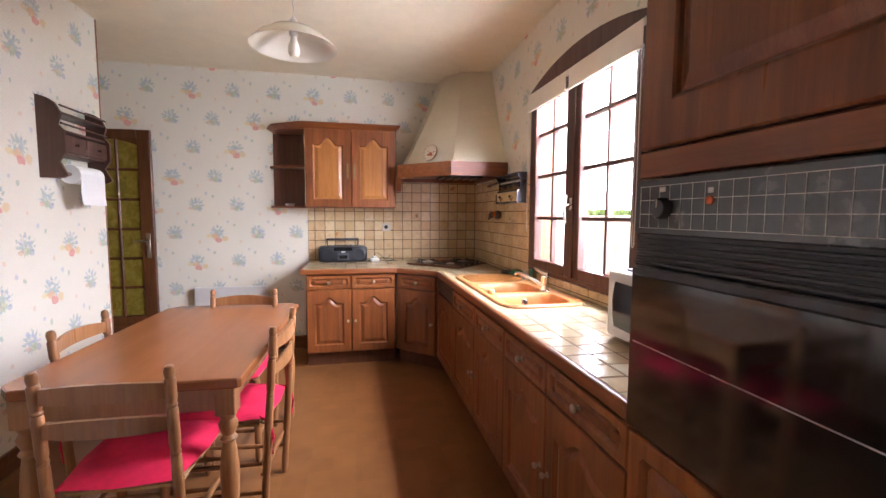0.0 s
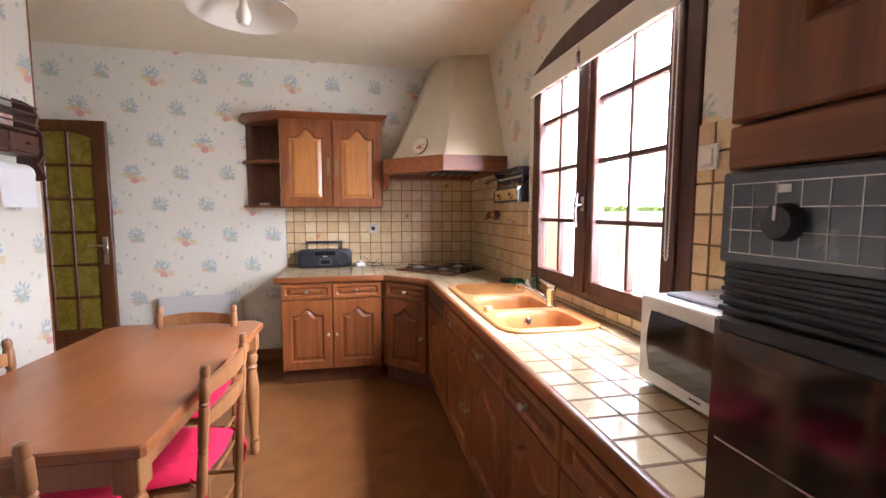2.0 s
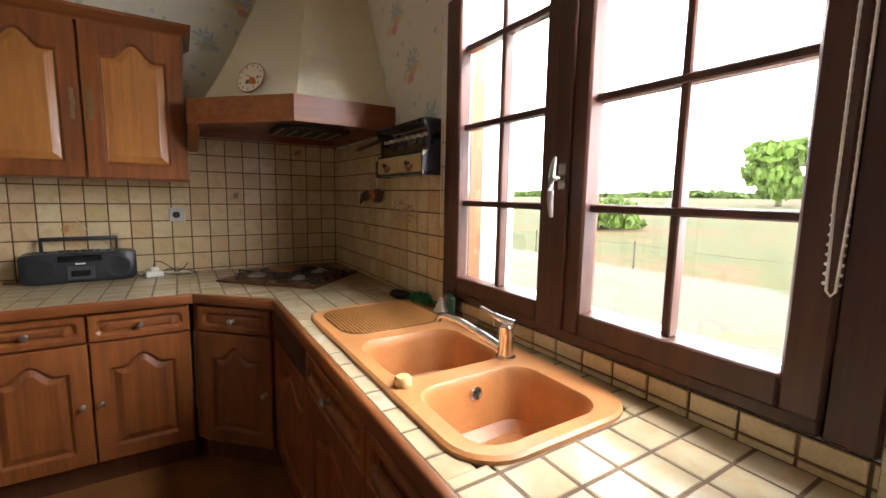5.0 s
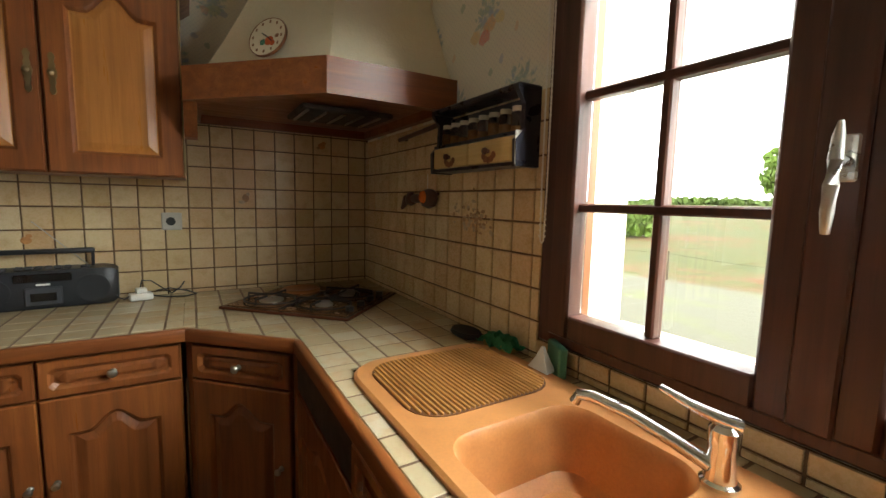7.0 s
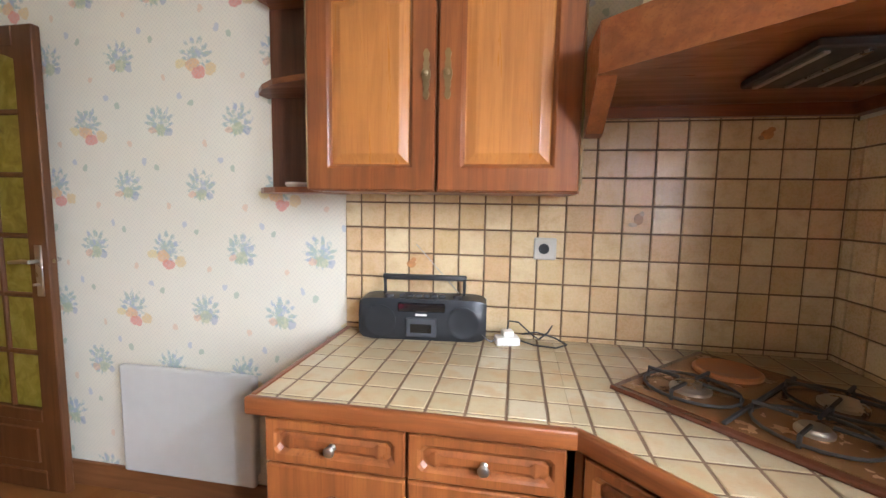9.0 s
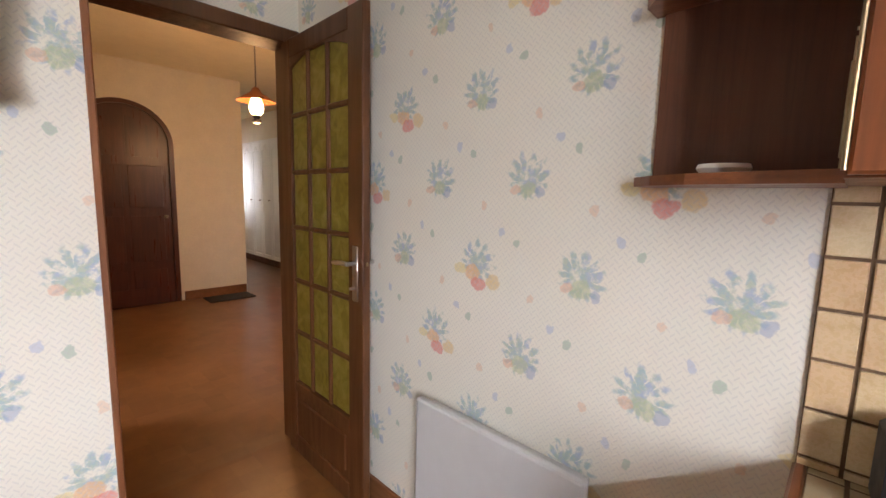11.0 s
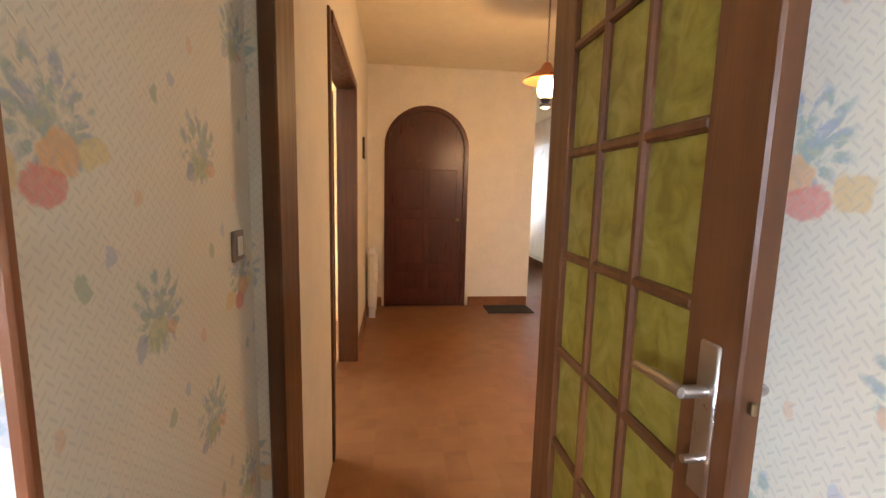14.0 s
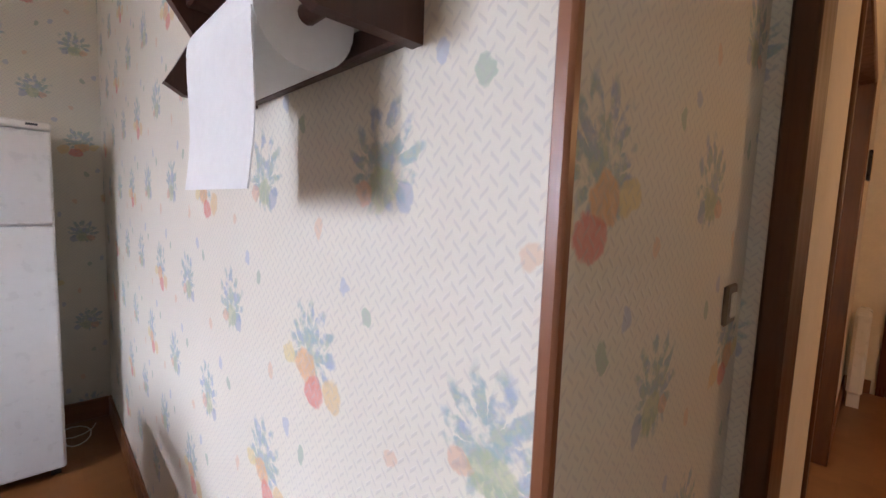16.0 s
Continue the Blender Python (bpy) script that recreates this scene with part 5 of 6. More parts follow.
# ---- wall shelf with paper roll, on the left wall ----
ws = thing("wall_shelf_rack", pose(XL, 3.05, 1.50), "dark turned wooden wall rack with kitchen paper roll", "wall shelf")
L = 0.225
for s in (-1, 1):
    b = bmesh.new()
    prof = [(0, 0.034), (0.115, 0.034), (0.142, 0.05), (0.125, 0.08), (0.10, 0.13), (0.135, 0.18), (0.135, 0.30), (0.10, 0.34), (0.12, 0.40), (0.09, 0.46), (0.05, 0.485), (0, 0.50)]
    rings_mesh(b, [[(x, s * L + dy, z) for x, z in prof] for dy in (-0.009, 0.009)])
    part("side_panel", b, shelf_wood, ws)
for z in (0.17, 0.30, 0.40):
    part("shelf", boxes(((0.0, -L, z), (0.11, L, z + 0.014), 0.003)), shelf_wood, ws)
    b = bmesh.new()
    tube(b, (0.115, -L, z + 0.045), (0.115, L, z + 0.045), 0.006, seg=8)
    part("rail", b, shelf_wood, ws, "", True)
part("batten", boxes(((0.0, -L + 0.009, 0.038), (0.018, L - 0.009, 0.070), 0.003)), shelf_wood, ws)
part("drawer", boxes(((0.0, -L + 0.01, 0.185), (0.12, -0.004, 0.285), 0.004)), shelf_wood, ws)
part("drawer", boxes(((0.0, 0.004, 0.185), (0.12, L - 0.01, 0.285), 0.004)), shelf_wood, ws)
for yy in (-L / 2, L / 2):
    knb = bmesh.new()
    lathe(knb, [(0.005, 0), (0.005, 0.01), (0.010, 0.014), (0.008, 0.022), (0.002, 0.024)], pose(0.12, yy, 0.235, 0, 90, 0), 12)
    part("knob", knb, shelf_wood, ws, "", True)
b = bmesh.new()
tube(b, (0.080, -L - 0.012, 0.065), (0.080, L + 0.012, 0.065), 0.011, seg=12)
part("roll_bar", b, shelf_wood, ws, "", True)
b = bmesh.new()
rp = thing("paper_roll", pose(XL + 0.080, 3.065, 1.565), "white kitchen paper roll with a hanging sheet", "paper roll")
tube(b, (0, -0.125, 0), (0, 0.125, 0), 0.056, seg=28)
part("roll", b, paper_white, rp, "", True)
b = bmesh.new()
rings_mesh(b, [[(0.0565 - 0.006 * math.sin(i * 0.5) * (i / 8), y, -0.008 - 0.022 * i) for y in (-0.122, 0.122)] + [(0.0550 - 0.006 * math.sin(i * 0.5) * (i / 8), y, -0.008 - 0.022 * i) for y in (0.122, -0.122)] for i in range(9)])
part("loose_sheet", b, paper_white, rp)

# ---- refrigerator ----
fr = thing("refrigerator", pose(-1.205, 0.99, 0), "white two-door refrigerator against the papered back wall", "refrigerator")
part("body", boxes(((-0.30, -0.58, 0.04), (0.30, -0.05, 1.66), 0.008)), white_enamel, fr)
part("door", boxes(((-0.30, -0.046, 0.05), (0.30, 0.0, 1.222), 0.012, 2)), white_enamel, fr, "lower white door")
part("freezer_door", boxes(((-0.30, -0.046, 1.232), (0.30, 0.0, 1.65), 0.012, 2)), white_enamel, fr, "upper white freezer door")
part("top_cap", boxes(((-0.305, -0.58, 1.655), (0.305, 0.003, 1.69), 0.008)), white_plastic, fr)
part("badge", boxes(((-0.26, 0.003, 1.668), (-0.22, 0.0045, 1.678))), grey_plastic, fr)
for s in (-1, 1):
    part("foot", boxes(((s * 0.26 - 0.02, -0.54, 0), (s * 0.26 + 0.02, -0.06, 0.045))), black_plastic, fr)
cb = thing("loose_cable", pose(-1.58, 0.62, 0.004), "thin white cable lying on the floor beside the refrigerator", "cable")
b = bmesh.new()
sweep(b, [(0.02 + 0.05 * math.cos(t * 0.55) * (1 + t * 0.05), 0.10 * math.sin(t * 0.55) - 0.01 * t, 0.002) for t in range(18)], 0.003, 6)
part("lead", b, white_plastic, cb, "", True)

# ---- heater and switches ----
he = thing("wall_heater", pose(-1.155, YF, 0.395), "flat white electric panel heater on the papered wall", "heater")
part("panel", boxes(((-0.322, -0.075, -0.245), (0.322, -0.045, 0.247), 0.010, 2)), heater_paint, he)
part("back_box", boxes(((-0.30, -0.045, -0.22), (0.30, -0.001, 0.22))), heater_paint, he)
part("grille", boxes(((-0.30, -0.044, 0.2202), (0.30, -0.03, 0.2235))), grey_plastic, he)


def socket(name, m, label, dark=False):
    t = thing(name, m, label, "socket" if dark else "switch")
    part("plate", boxes(((-0.040, -0.010, -0.040), (0.040, 0.0, 0.040), 0.004)), plain("aged_grey_plastic", (0.56, 0.54, 0.50), 0.4, var=0.06) if dark else white_plastic, t)
    if dark:
        b = bmesh.new()
        lathe(b, [(0.019, 0.0), (0.019, 0.002), (0.016, 0.003), (0.015, 0.001)], pose(-0.004, -0.010, 0.0, 90), 24)
        part("well", b, black_plastic, t, "dark round socket well", True)
    else:
        part("rocker", boxes(((-0.024, -0.015, -0.026), (0.024, -0.0102, 0.026), 0.003)), white_plastic, t)
    return t


socket("wall_socket", pose(0.32, YF - 0.012, 1.206), "aged grey wall socket with a dark round well in the tiles", True)
socket("wall_switch", pose(1.257, 1.523, 1.535, 0, 0, -90), "plain cream switch box beside the window")
socket("wall_socket", pose(1.257, 1.345, 1.435, 0, 0, -90), "small white wall socket in the tiles beside the oven column")
hs = thing("light_switch", pose(-2.335, YA - 0.008, 1.217, 0, 0, 180), "small light switch with dark rim on the wallpaper", "switch")
part("plate", boxes(((-0.032, -0.008, -0.036), (0.032, 0, 0.036), 0.003)), plain("bronze_plate", (0.22, 0.17, 0.12), 0.4), hs, "bronze plate")
part("rocker", boxes(((-0.016, -0.012, -0.022), (0.016, -0.0082, 0.022), 0.003)), white_plastic, hs)

# ---- worktop things ----
def rounded(x0, y0, x1, y1, r, z, n=6):
    out = []
    for cx, cy, a0 in ((x1 - r, y1 - r, 0), (x0 + r, y1 - r, 90), (x0 + r, y0 + r, 180), (x1 - r, y0 + r, 270)):
        out += [(cx + r * math.cos(radians(a0 + 90 * k / n)), cy + r * math.sin(radians(a0 + 90 * k / n)), z) for k in range(n + 1)]
    return out


def sink():
    t = thing("kitchen_sink", pose(0, 0, TOP), "terracotta resin sink with two bowls and ribbed drainer", "sink")
    X0, X1, Y0, Y1 = 0.738, 1.212, 1.945, 3.092
    bowls = [(0.785, 1.985, 1.135, 2.272), (0.785, 2.332, 1.135, 2.650)]
    bm = bmesh.new()
    loops = [rounded(X0 + 0.018, Y0 + 0.018, X1 - 0.018, Y1 - 0.018, 0.096, 0.012)] + [rounded(*b, 0.07, 0.012) for b in bowls]
    edges = []
    for lp in loops:
        vs = [bm.verts.new(p) for p in lp]
        edges += [bm.edges.new((a, b)) for a, b in zip(vs, vs[1:] + vs[:1])]
    bmesh.ops.triangle_fill(bm, use_beauty=True, use_dissolve=False, edges=edges)
    rings_mesh(bm, [rounded(X0, Y0, X1, Y1, 0.11, -0.001), rounded(X0, Y0, X1, Y1, 0.11, 0.008), rounded(X0 + 0.008, Y0 + 0.008, X1 - 0.008, Y1 - 0.008, 0.104, 0.0135), rounded(X0 + 0.018, Y0 + 0.018, X1 - 0.018, Y1 - 0.018, 0.096, 0.012)], False, False)
    bmesh.ops.remove_doubles(bm, verts=bm.verts[:], dist=1e-5)
    part("rim", bm, sink_resin, t, "", True)
    for x0, y0, x1, y1 in bowls:
        b = bmesh.new()
        rings_mesh(b, [rounded(x0, y0, x1, y1, 0.07, 0.012), rounded(x0 + 0.004, y0 + 0.004, x1 - 0.004, y1 - 0.004, 0.068, 0.006), rounded(x0 + 0.008, y0 + 0.008, x1 - 0.008, y1 - 0.008, 0.066, -0.02),
                       rounded(x0 + 0.020, y0 + 0.020, x1 - 0.020, y1 - 0.020, 0.06, -0.13), rounded(x0 + 0.045, y0 + 0.045, x1 - 0.045, y1 - 0.045, 0.045, -0.155)], False, True)
        bowl = part("bowl", b, sink_resin, t, "deep rounded bowl", True)
        b = bmesh.new()
        lathe(b, [(0.042, 0.0), (0.042, 0.004), (0.034, 0.005), (0.030, 0.001)], Matrix.Translation(((x0 + x1) / 2, (y0 + y1) / 2, -0.155)), 24)
        part("drain", b, steel, bowl, "round steel drain", True)
    b = bmesh.new()
    m = pose(0.972, 2.262, -0.036, 85, 0, 0)
    lathe(b, [(0.019, 0), (0.019, 0.004), (0.014, 0.006), (0.012, 0.003)], m, 20)
    part("overflow", b, chrome, t, "round chrome overflow", True)
    b = bmesh.new()
    for a in (0, 90):
        sweep(b, [m @ Vector((0.013 * math.cos(radians(a + 20)), 0.013 * math.sin(radians(a + 20)), 0.005)), m @ Vector((-0.013 * math.cos(radians(a + 20)), -0.013 * math.sin(radians(a + 20)), 0.005))], 0.0022, 6)
    part("overflow_cross", b, black_plastic, t, "", True)
    # the ribs are paler and yellower than the rest of the sink
    rib_resin = plain("rib_resin", (0.53, 0.25, 0.075), 0.4, var=0.12, scale=60)
    # ribbed drainer; the bed's dark brown paints in the shade between ribs
    b = bmesh.new()
    rings_mesh(b, [rounded(0.782, 2.717, 1.173, 3.055, 0.085, 0.0105), rounded(0.782, 2.717, 1.173, 3.055, 0.085, 0.0134)])
    part("drainer_bed", b, plain("rib_shade_resin", (0.13, 0.042, 0.012), 0.5, var=0.25, scale=40), t, "drainer bed with the shade between ribs painted dark brown")
    for k in range(30):
        x = 0.7855 + k * 0.0129
        edge = min(x - 0.782, 1.173 - x - 0.0066)
        inset = 0.0 if edge > 0.085 else 0.085 - math.sqrt(0.085 ** 2 - (0.085 - edge) ** 2)
        b = bmesh.new()
        box(b, (x, 2.722 + inset, 0.0105), (x + 0.0064, 3.050 - inset, 0.0180), 0.0018)
        part("drainer_rib", b, rib_resin, t)
    return t


sink()
pk = thing("waste_knob", pose(0.782, 2.305, TOP + 0.0125), "round beige pop-up waste knob on the sink rim", "knob")
b = bmesh.new()
lathe(b, [(0.020, 0), (0.022, 0.004), (0.021, 0.020), (0.017, 0.025), (0.004, 0.026)], seg=24)
part("cap", b, plain("beige_knob", (0.62, 0.40, 0.17), 0.4), pk, "", True)

fa = thing("kitchen_tap", pose(1.125, 2.325, TOP + 0.012), "chrome single-lever kitchen tap behind the sink", "tap")
b = bmesh.new()
lathe(b, [(0.030, 0), (0.030, 0.006), (0.024, 0.010), (0.022, 0.03), (0.021, 0.065), (0.023, 0.072), (0.023, 0.094), (0.016, 0.102), (0.003, 0.104)], seg=24)
part("column", b, chrome, fa, "", True)
b = bmesh.new()
sweep(b, [(-0.012, 0.012, 0.030), (-0.03, 0.06, 0.050), (-0.06, 0.13, 0.076), (-0.085, 0.19, 0.088), (-0.095, 0.212, 0.085), (-0.098, 0.220, 0.068)], [0.013, 0.012, 0.011, 0.011, 0.011, 0.011], 12)
part("spout", b, chrome, fa, "curved chrome spout", True)
b = bmesh.new()
sweep(b, [(0.012, -0.02, 0.104), (0.0, 0.0, 0.107), (-0.012, 0.05, 0.116), (-0.018, 0.10, 0.128)], [0.012, 0.012, 0.009, 0.006], 10)
part("lever", b, chrome, fa, "", True)

# ---- hob ----
hob = thing("gas_hob", pose(0.866, 3.902, TOP + 0.001, 0, 0, -45), "brown enamel hob with gas burners and black pan supports", "hob")
part("plate", boxes(((-0.292, -0.255, 0), (0.292, 0.255, 0.012), 0.005, 2)), hob_enamel, hob)
part("tray", boxes(((-0.270, -0.232, 0.0125), (0.270, 0.232, 0.0145))), plain("bronze_tray", (0.30, 0.15, 0.06), 0.22, 0.5, var=0.25), hob, "bronze toned burner tray")
for bx, by, kind in ((-0.150, -0.105, 0), (-0.150, 0.120, 1), (0.105, -0.105, 2), (0.105, 0.120, 0)):
    b = bmesh.new()
    if kind == 1:
        lathe(b, [(0.090, 0.0145), (0.090, 0.022), (0.082, 0.027), (0.075, 0.024), (0.004, 0.024)], Matrix.Translation((bx, by, 0)), 32)
        part("hotplate", b, plain("rusty_hotplate", (0.42, 0.17, 0.06), 0.4, 0.3, var=0.25), hob, "round rust-toned hotplate", True)
    else:
        r = 0.050 if kind == 0 else 0.036
        lathe(b, [(r, 0.0145), (r, 0.022), (r * 0.86, 0.026), (r * 0.80, 0.030), (r * 0.5, 0.034), (0.004, 0.035)], Matrix.Translation((bx, by, 0)), 28)
        part("burner", b, steel, hob, "round metal burner cap", True)
for cx in (-0.150, 0.105):
    for cy in (-0.105, 0.120):
        if cx < 0 and cy > 0:
            continue
        b = bmesh.new()
        for a in (0, 90, 180, 270):
            c, s_ = math.cos(radians(a)), math.sin(radians(a))
            sweep(b, [(cx + c * 0.115, cy + s_ * 0.102, 0.014), (cx + c * 0.115, cy + s_ * 0.102, 0.040), (cx + c * 0.03, cy + s_ * 0.03, 0.040)], 0.005, 6)
        sweep(b, [(cx + 0.115 * math.cos(a), cy + 0.102 * math.sin(a), 0.022) for a in [2 * math.pi * k / 20 for k in range(21)]], 0.004, 6)
        part("pan_support", b, iron, hob, "black cast iron pan support", True)
part("divider", boxes(((-0.026, -0.235, 0.0145), (-0.014, 0.235, 0.022), 0.003)), iron, hob)
for k in range(4):
    b = bmesh.new()
    lathe(b, [(0.017, 0.0145), (0.016, 0.032), (0.004, 0.034)], Matrix.Translation((0.246, -0.15 + 0.10 * k, 0)), 18)
    part("knob", b, black_plastic, hob, "black control knob", True)

# ---- radio ----
ra = thing("portable_radio", pose(-0.115, 4.265, TOP + 0.004, 0, 0, 5), "black portable radio cassette player with folded handle", "radio")
RW = 0.232
b = bmesh.new()
prof = [(-0.055, 0.0), (-0.068, 0.03), (-0.068, 0.10), (-0.052, 0.150), (0.05, 0.155), (0.055, 0.0)]
rings = []
for f in (-1, -0.93, -0.80, -0.55, 0.55, 0.80, 0.93, 1):
    k = 0.80 if abs(f) > 0.97 else (0.94 if abs(f) > 0.9 else 1.0)
    rings.append([(f * RW, y * k, 0.0775 + (z - 0.0775) * k) for y, z in prof])
rings_mesh(b, rings)
bmesh.ops.translate(b, verts=b.verts[:], vec=(0, 0, 0.001))
part("case", b, black_plastic, ra, "", True)
for s_ in (-1, 1):
    b = bmesh.new()
    lathe(b, [(0.058, 0), (0.058, 0.002), (0.052, 0.003), (0.048, 0.0022), (0.020, 0.0016), (0.003, 0.002)], pose(s_ * 0.150, -0.0675, 0.072, 90), 32)
    part("speaker", b, black_plastic, ra, "round speaker grille", True)
part("cassette_door", boxes(((-0.055, -0.077, 0.018), (0.055, -0.066, 0.088), 0.004)), grey_plastic, ra)
part("cassette_window", boxes(((-0.038, -0.0785, 0.034), (0.038, -0.0768, 0.066))), oven_glass, ra)
part("badge", boxes(((-0.020, -0.079, 0.096), (0.020, -0.0675, 0.102))), white_plastic, ra, "small pale badge")
part("tuner_panel", boxes(((-0.085, -0.072, 0.108), (0.085, -0.060, 0.140), 0.003)), oven_glass, ra, "dark tuner window")
for k in range(6):
    part("button", boxes(((-0.085 + k * 0.029, -0.040, 0.1545), (-0.062 + k * 0.029, -0.015, 0.166), 0.003)), grey_plastic, ra)
for s_ in (-1, 1):
    b = bmesh.new()
    lathe(b, [(0.016, 0), (0.016, 0.012), (0.003, 0.013)], Matrix.Translation((s_ * 0.125, -0.02, 0.150)), 18)
    part("dial", b, grey_plastic, ra, "", True)
b = bmesh.new()
sweep(b, [(-0.148, 0.02, 0.12), (-0.150, 0.015, 0.215)], 0.006, 8)
sweep(b, [(0.148, 0.02, 0.12), (0.150, 0.015, 0.215)], 0.006, 8)
box(b, (-0.157, 0.003, 0.210), (0.157, 0.027, 0.230), 0.006, 2)
part("handle", b, black_plastic, ra, "black carrying handle", True)
b = bmesh.new()
tube(b, (0.135, 0.045, 0.15), (-0.04, 0.062, 0.34), 0.0022, 0.0014, 6)
part("antenna", b, steel, ra, "thin telescopic antenna", True)
ad = thing("plug_adapter", pose(0.195, 4.245, TOP + 0.002, 0, 0, 15), "white plug adapter with black leads on the worktop", "adapter")
part("housing", boxes(((-0.042, -0.028, 0), (0.042, 0.028, 0.030), 0.006, 2), ((-0.018, -0.02, 0.03), (0.022, 0.022, 0.052), 0.006, 2)), white_plastic, ad, "", True)
b = bmesh.new()
sweep(b, [(-0.04, 0, 0.02), (-0.06, -0.01, 0.012), (-0.075, -0.005, 0.02), (-0.09, 0.0, 0.035)], 0.003, 6)
part("lead", b, black_plastic, ad, "black lead", True)
b = bmesh.new()
sweep(b, [(0.0, 0, 0.055), (0.005, 0.0, 0.085), (0.04, 0.0, 0.08), (0.09, -0.01, 0.035), (0.12, 0.01, 0.012), (0.16, 0.03, 0.03), (0.20, 0.05, 0.08)], 0.003, 6)
part("lead", b, black_plastic, ad, "black lead", True)
b = bmesh.new()
sweep(b, [(0.04, 0, 0.015), (0.09, -0.03, 0.005), (0.16, -0.06, 0.004), (0.21, -0.03, 0.004), (0.19, 0.03, 0.01), (0.12, 0.04, 0.03), (0.06, 0.02, 0.03)], 0.003, 6)
part("lead", b, black_plastic, ad, "black lead", True)

# ---- microwave ----
mw = thing("microwave_oven", pose(0.980, 1.200, TOP + 0.004, 0, 0, -91), "white microwave oven with dark curved door window on the worktop", "microwave")
part("case", boxes(((-0.235, 0.012, 0.012), (0.235, 0.285, 0.258), 0.006, 2)), white_enamel, mw)
part("door", boxes(((-0.235, -0.018, 0.010), (0.110, 0.012, 0.258), 0.008, 2)), white_plastic, mw)
b = bmesh.new()
def bowed(k, y):
    out = []
    for i in range(13):
        f = i / 12 * 2 - 1
        out.append((-0.200 + 0.015 * (f * f) + (1 - k) * 0.14, y, 0.135 + f * 0.085 * k))
    for i in range(13):
        f = 1 - i / 12 * 2
        out.append((0.078 - 0.030 * (f * f) - (1 - k) * 0.14, y, 0.135 + f * 0.085 * k - 0.006))
    return out
rings_mesh(b, [bowed(1.0, -0.0175), bowed(1.0, -0.0205), bowed(0.97, -0.0215)])
part("window", b, oven_glass, mw, "dark glass window")
part("control_panel", boxes(((0.113, -0.016, 0.010), (0.235, 0.012, 0.258), 0.006, 2)), white_plastic, mw)
for z in (0.09, 0.19):
    b = bmesh.new()
    lathe(b, [(0.024, 0), (0.022, 0.014), (0.003, 0.016)], pose(0.174, -0.016, z, 90), 20)
    part("knob", b, white_plastic, mw, "", True)
part("door_badge", boxes(((-0.035, -0.0195, 0.028), (0.0, -0.0178, 0.033))), grey_plastic, mw)
for sx in (-0.2, 0.2):
    for sy in (0.04, 0.25):
        part("foot", boxes(((sx - 0.015, sy - 0.015, 0), (sx + 0.015, sy + 0.015, 0.013))), black_plastic, mw)
pl_ = thing("glass_tray", pose(1.122, 1.192, TOP + 0.2625), "thin grey tray lying on the microwave", "tray")
part("plate", boxes(((-0.11, -0.20, 0), (0.12, 0.20, 0.010), 0.004)), plain("grey_tray", (0.42, 0.42, 0.46), 0.3), pl_)
cup = thing("orange_cup", pose(1.015, 1.005, TOP + 0.2625), "small white and orange cup on the microwave", "cup")
b = bmesh.new()
lathe(b, [(0.024, 0), (0.028, 0.004), (0.032, 0.085), (0.029, 0.085), (0.025, 0.008), (0.003, 0.007)], seg=24)
part("body", b, plain("orange_glaze", (0.62, 0.30, 0.12), 0.3), cup, "", True)

# ---- spice rack on the window wall ----
sp = thing("spice_rack", pose(XW - 0.012, 3.17, 1.43), "dark painted spice rack with jars and two pale drawers", "spice rack")
part("back", boxes(((-0.010, -0.235, 0.0), (0.0, 0.235, 0.20))), teal_dark, sp)
for s_ in (-1, 1):
    b = bmesh.new()
    pr = [(0, -0.004), (-0.085, -0.004), (-0.088, 0.07), (-0.060, 0.10), (-0.058, 0.17), (-0.085, 0.205), (-0.085, 0.218), (0, 0.222)]
    rings_mesh(b, [[(x, s_ * 0.235 + dy, z) for x, z in pr] for dy in (-0.008, 0.008)])
    part("side", b, teal_dark, sp)
part("base", boxes(((-0.080, -0.228, 0.0), (-0.010, 0.228, 0.010))), teal_dark, sp)
part("shelf", boxes(((-0.080, -0.228, 0.085), (-0.010, 0.228, 0.095))), teal_dark, sp)
part("top_board", boxes(((-0.085, -0.245, 0.208), (0.0, 0.245, 0.224), 0.004)), teal_dark, sp)
for yy in (-0.113, 0.113):
    dr_ = part("drawer", boxes(((-0.084, yy - 0.110, 0.012), (-0.012, yy + 0.110, 0.083), 0.003)), drawer_wood, sp, "pale wooden drawer")
    b = bmesh.new()
    lathe(b, [(0.006, 0), (0.006, 0.008), (0.011, 0.012), (0.009, 0.020), (0.003, 0.022)], pose(-0.084, yy, 0.048, 0, -90, 0), 14)
    part("knob", b, shelf_wood, dr_, "dark knob", True)
    for k in range(5):
        b = bmesh.new()
        a = radians(200 + 35 * k)
        lathe(b, [(0.011, 0), (0.011, 0.0008), (0.003, 0.001)], pose(-0.0842, yy + 0.026 * math.cos(a), 0.042 + 0.020 * math.sin(a), 0, -90, 0), 10)
        part("painted_leaf", b, trim_wood, dr_)
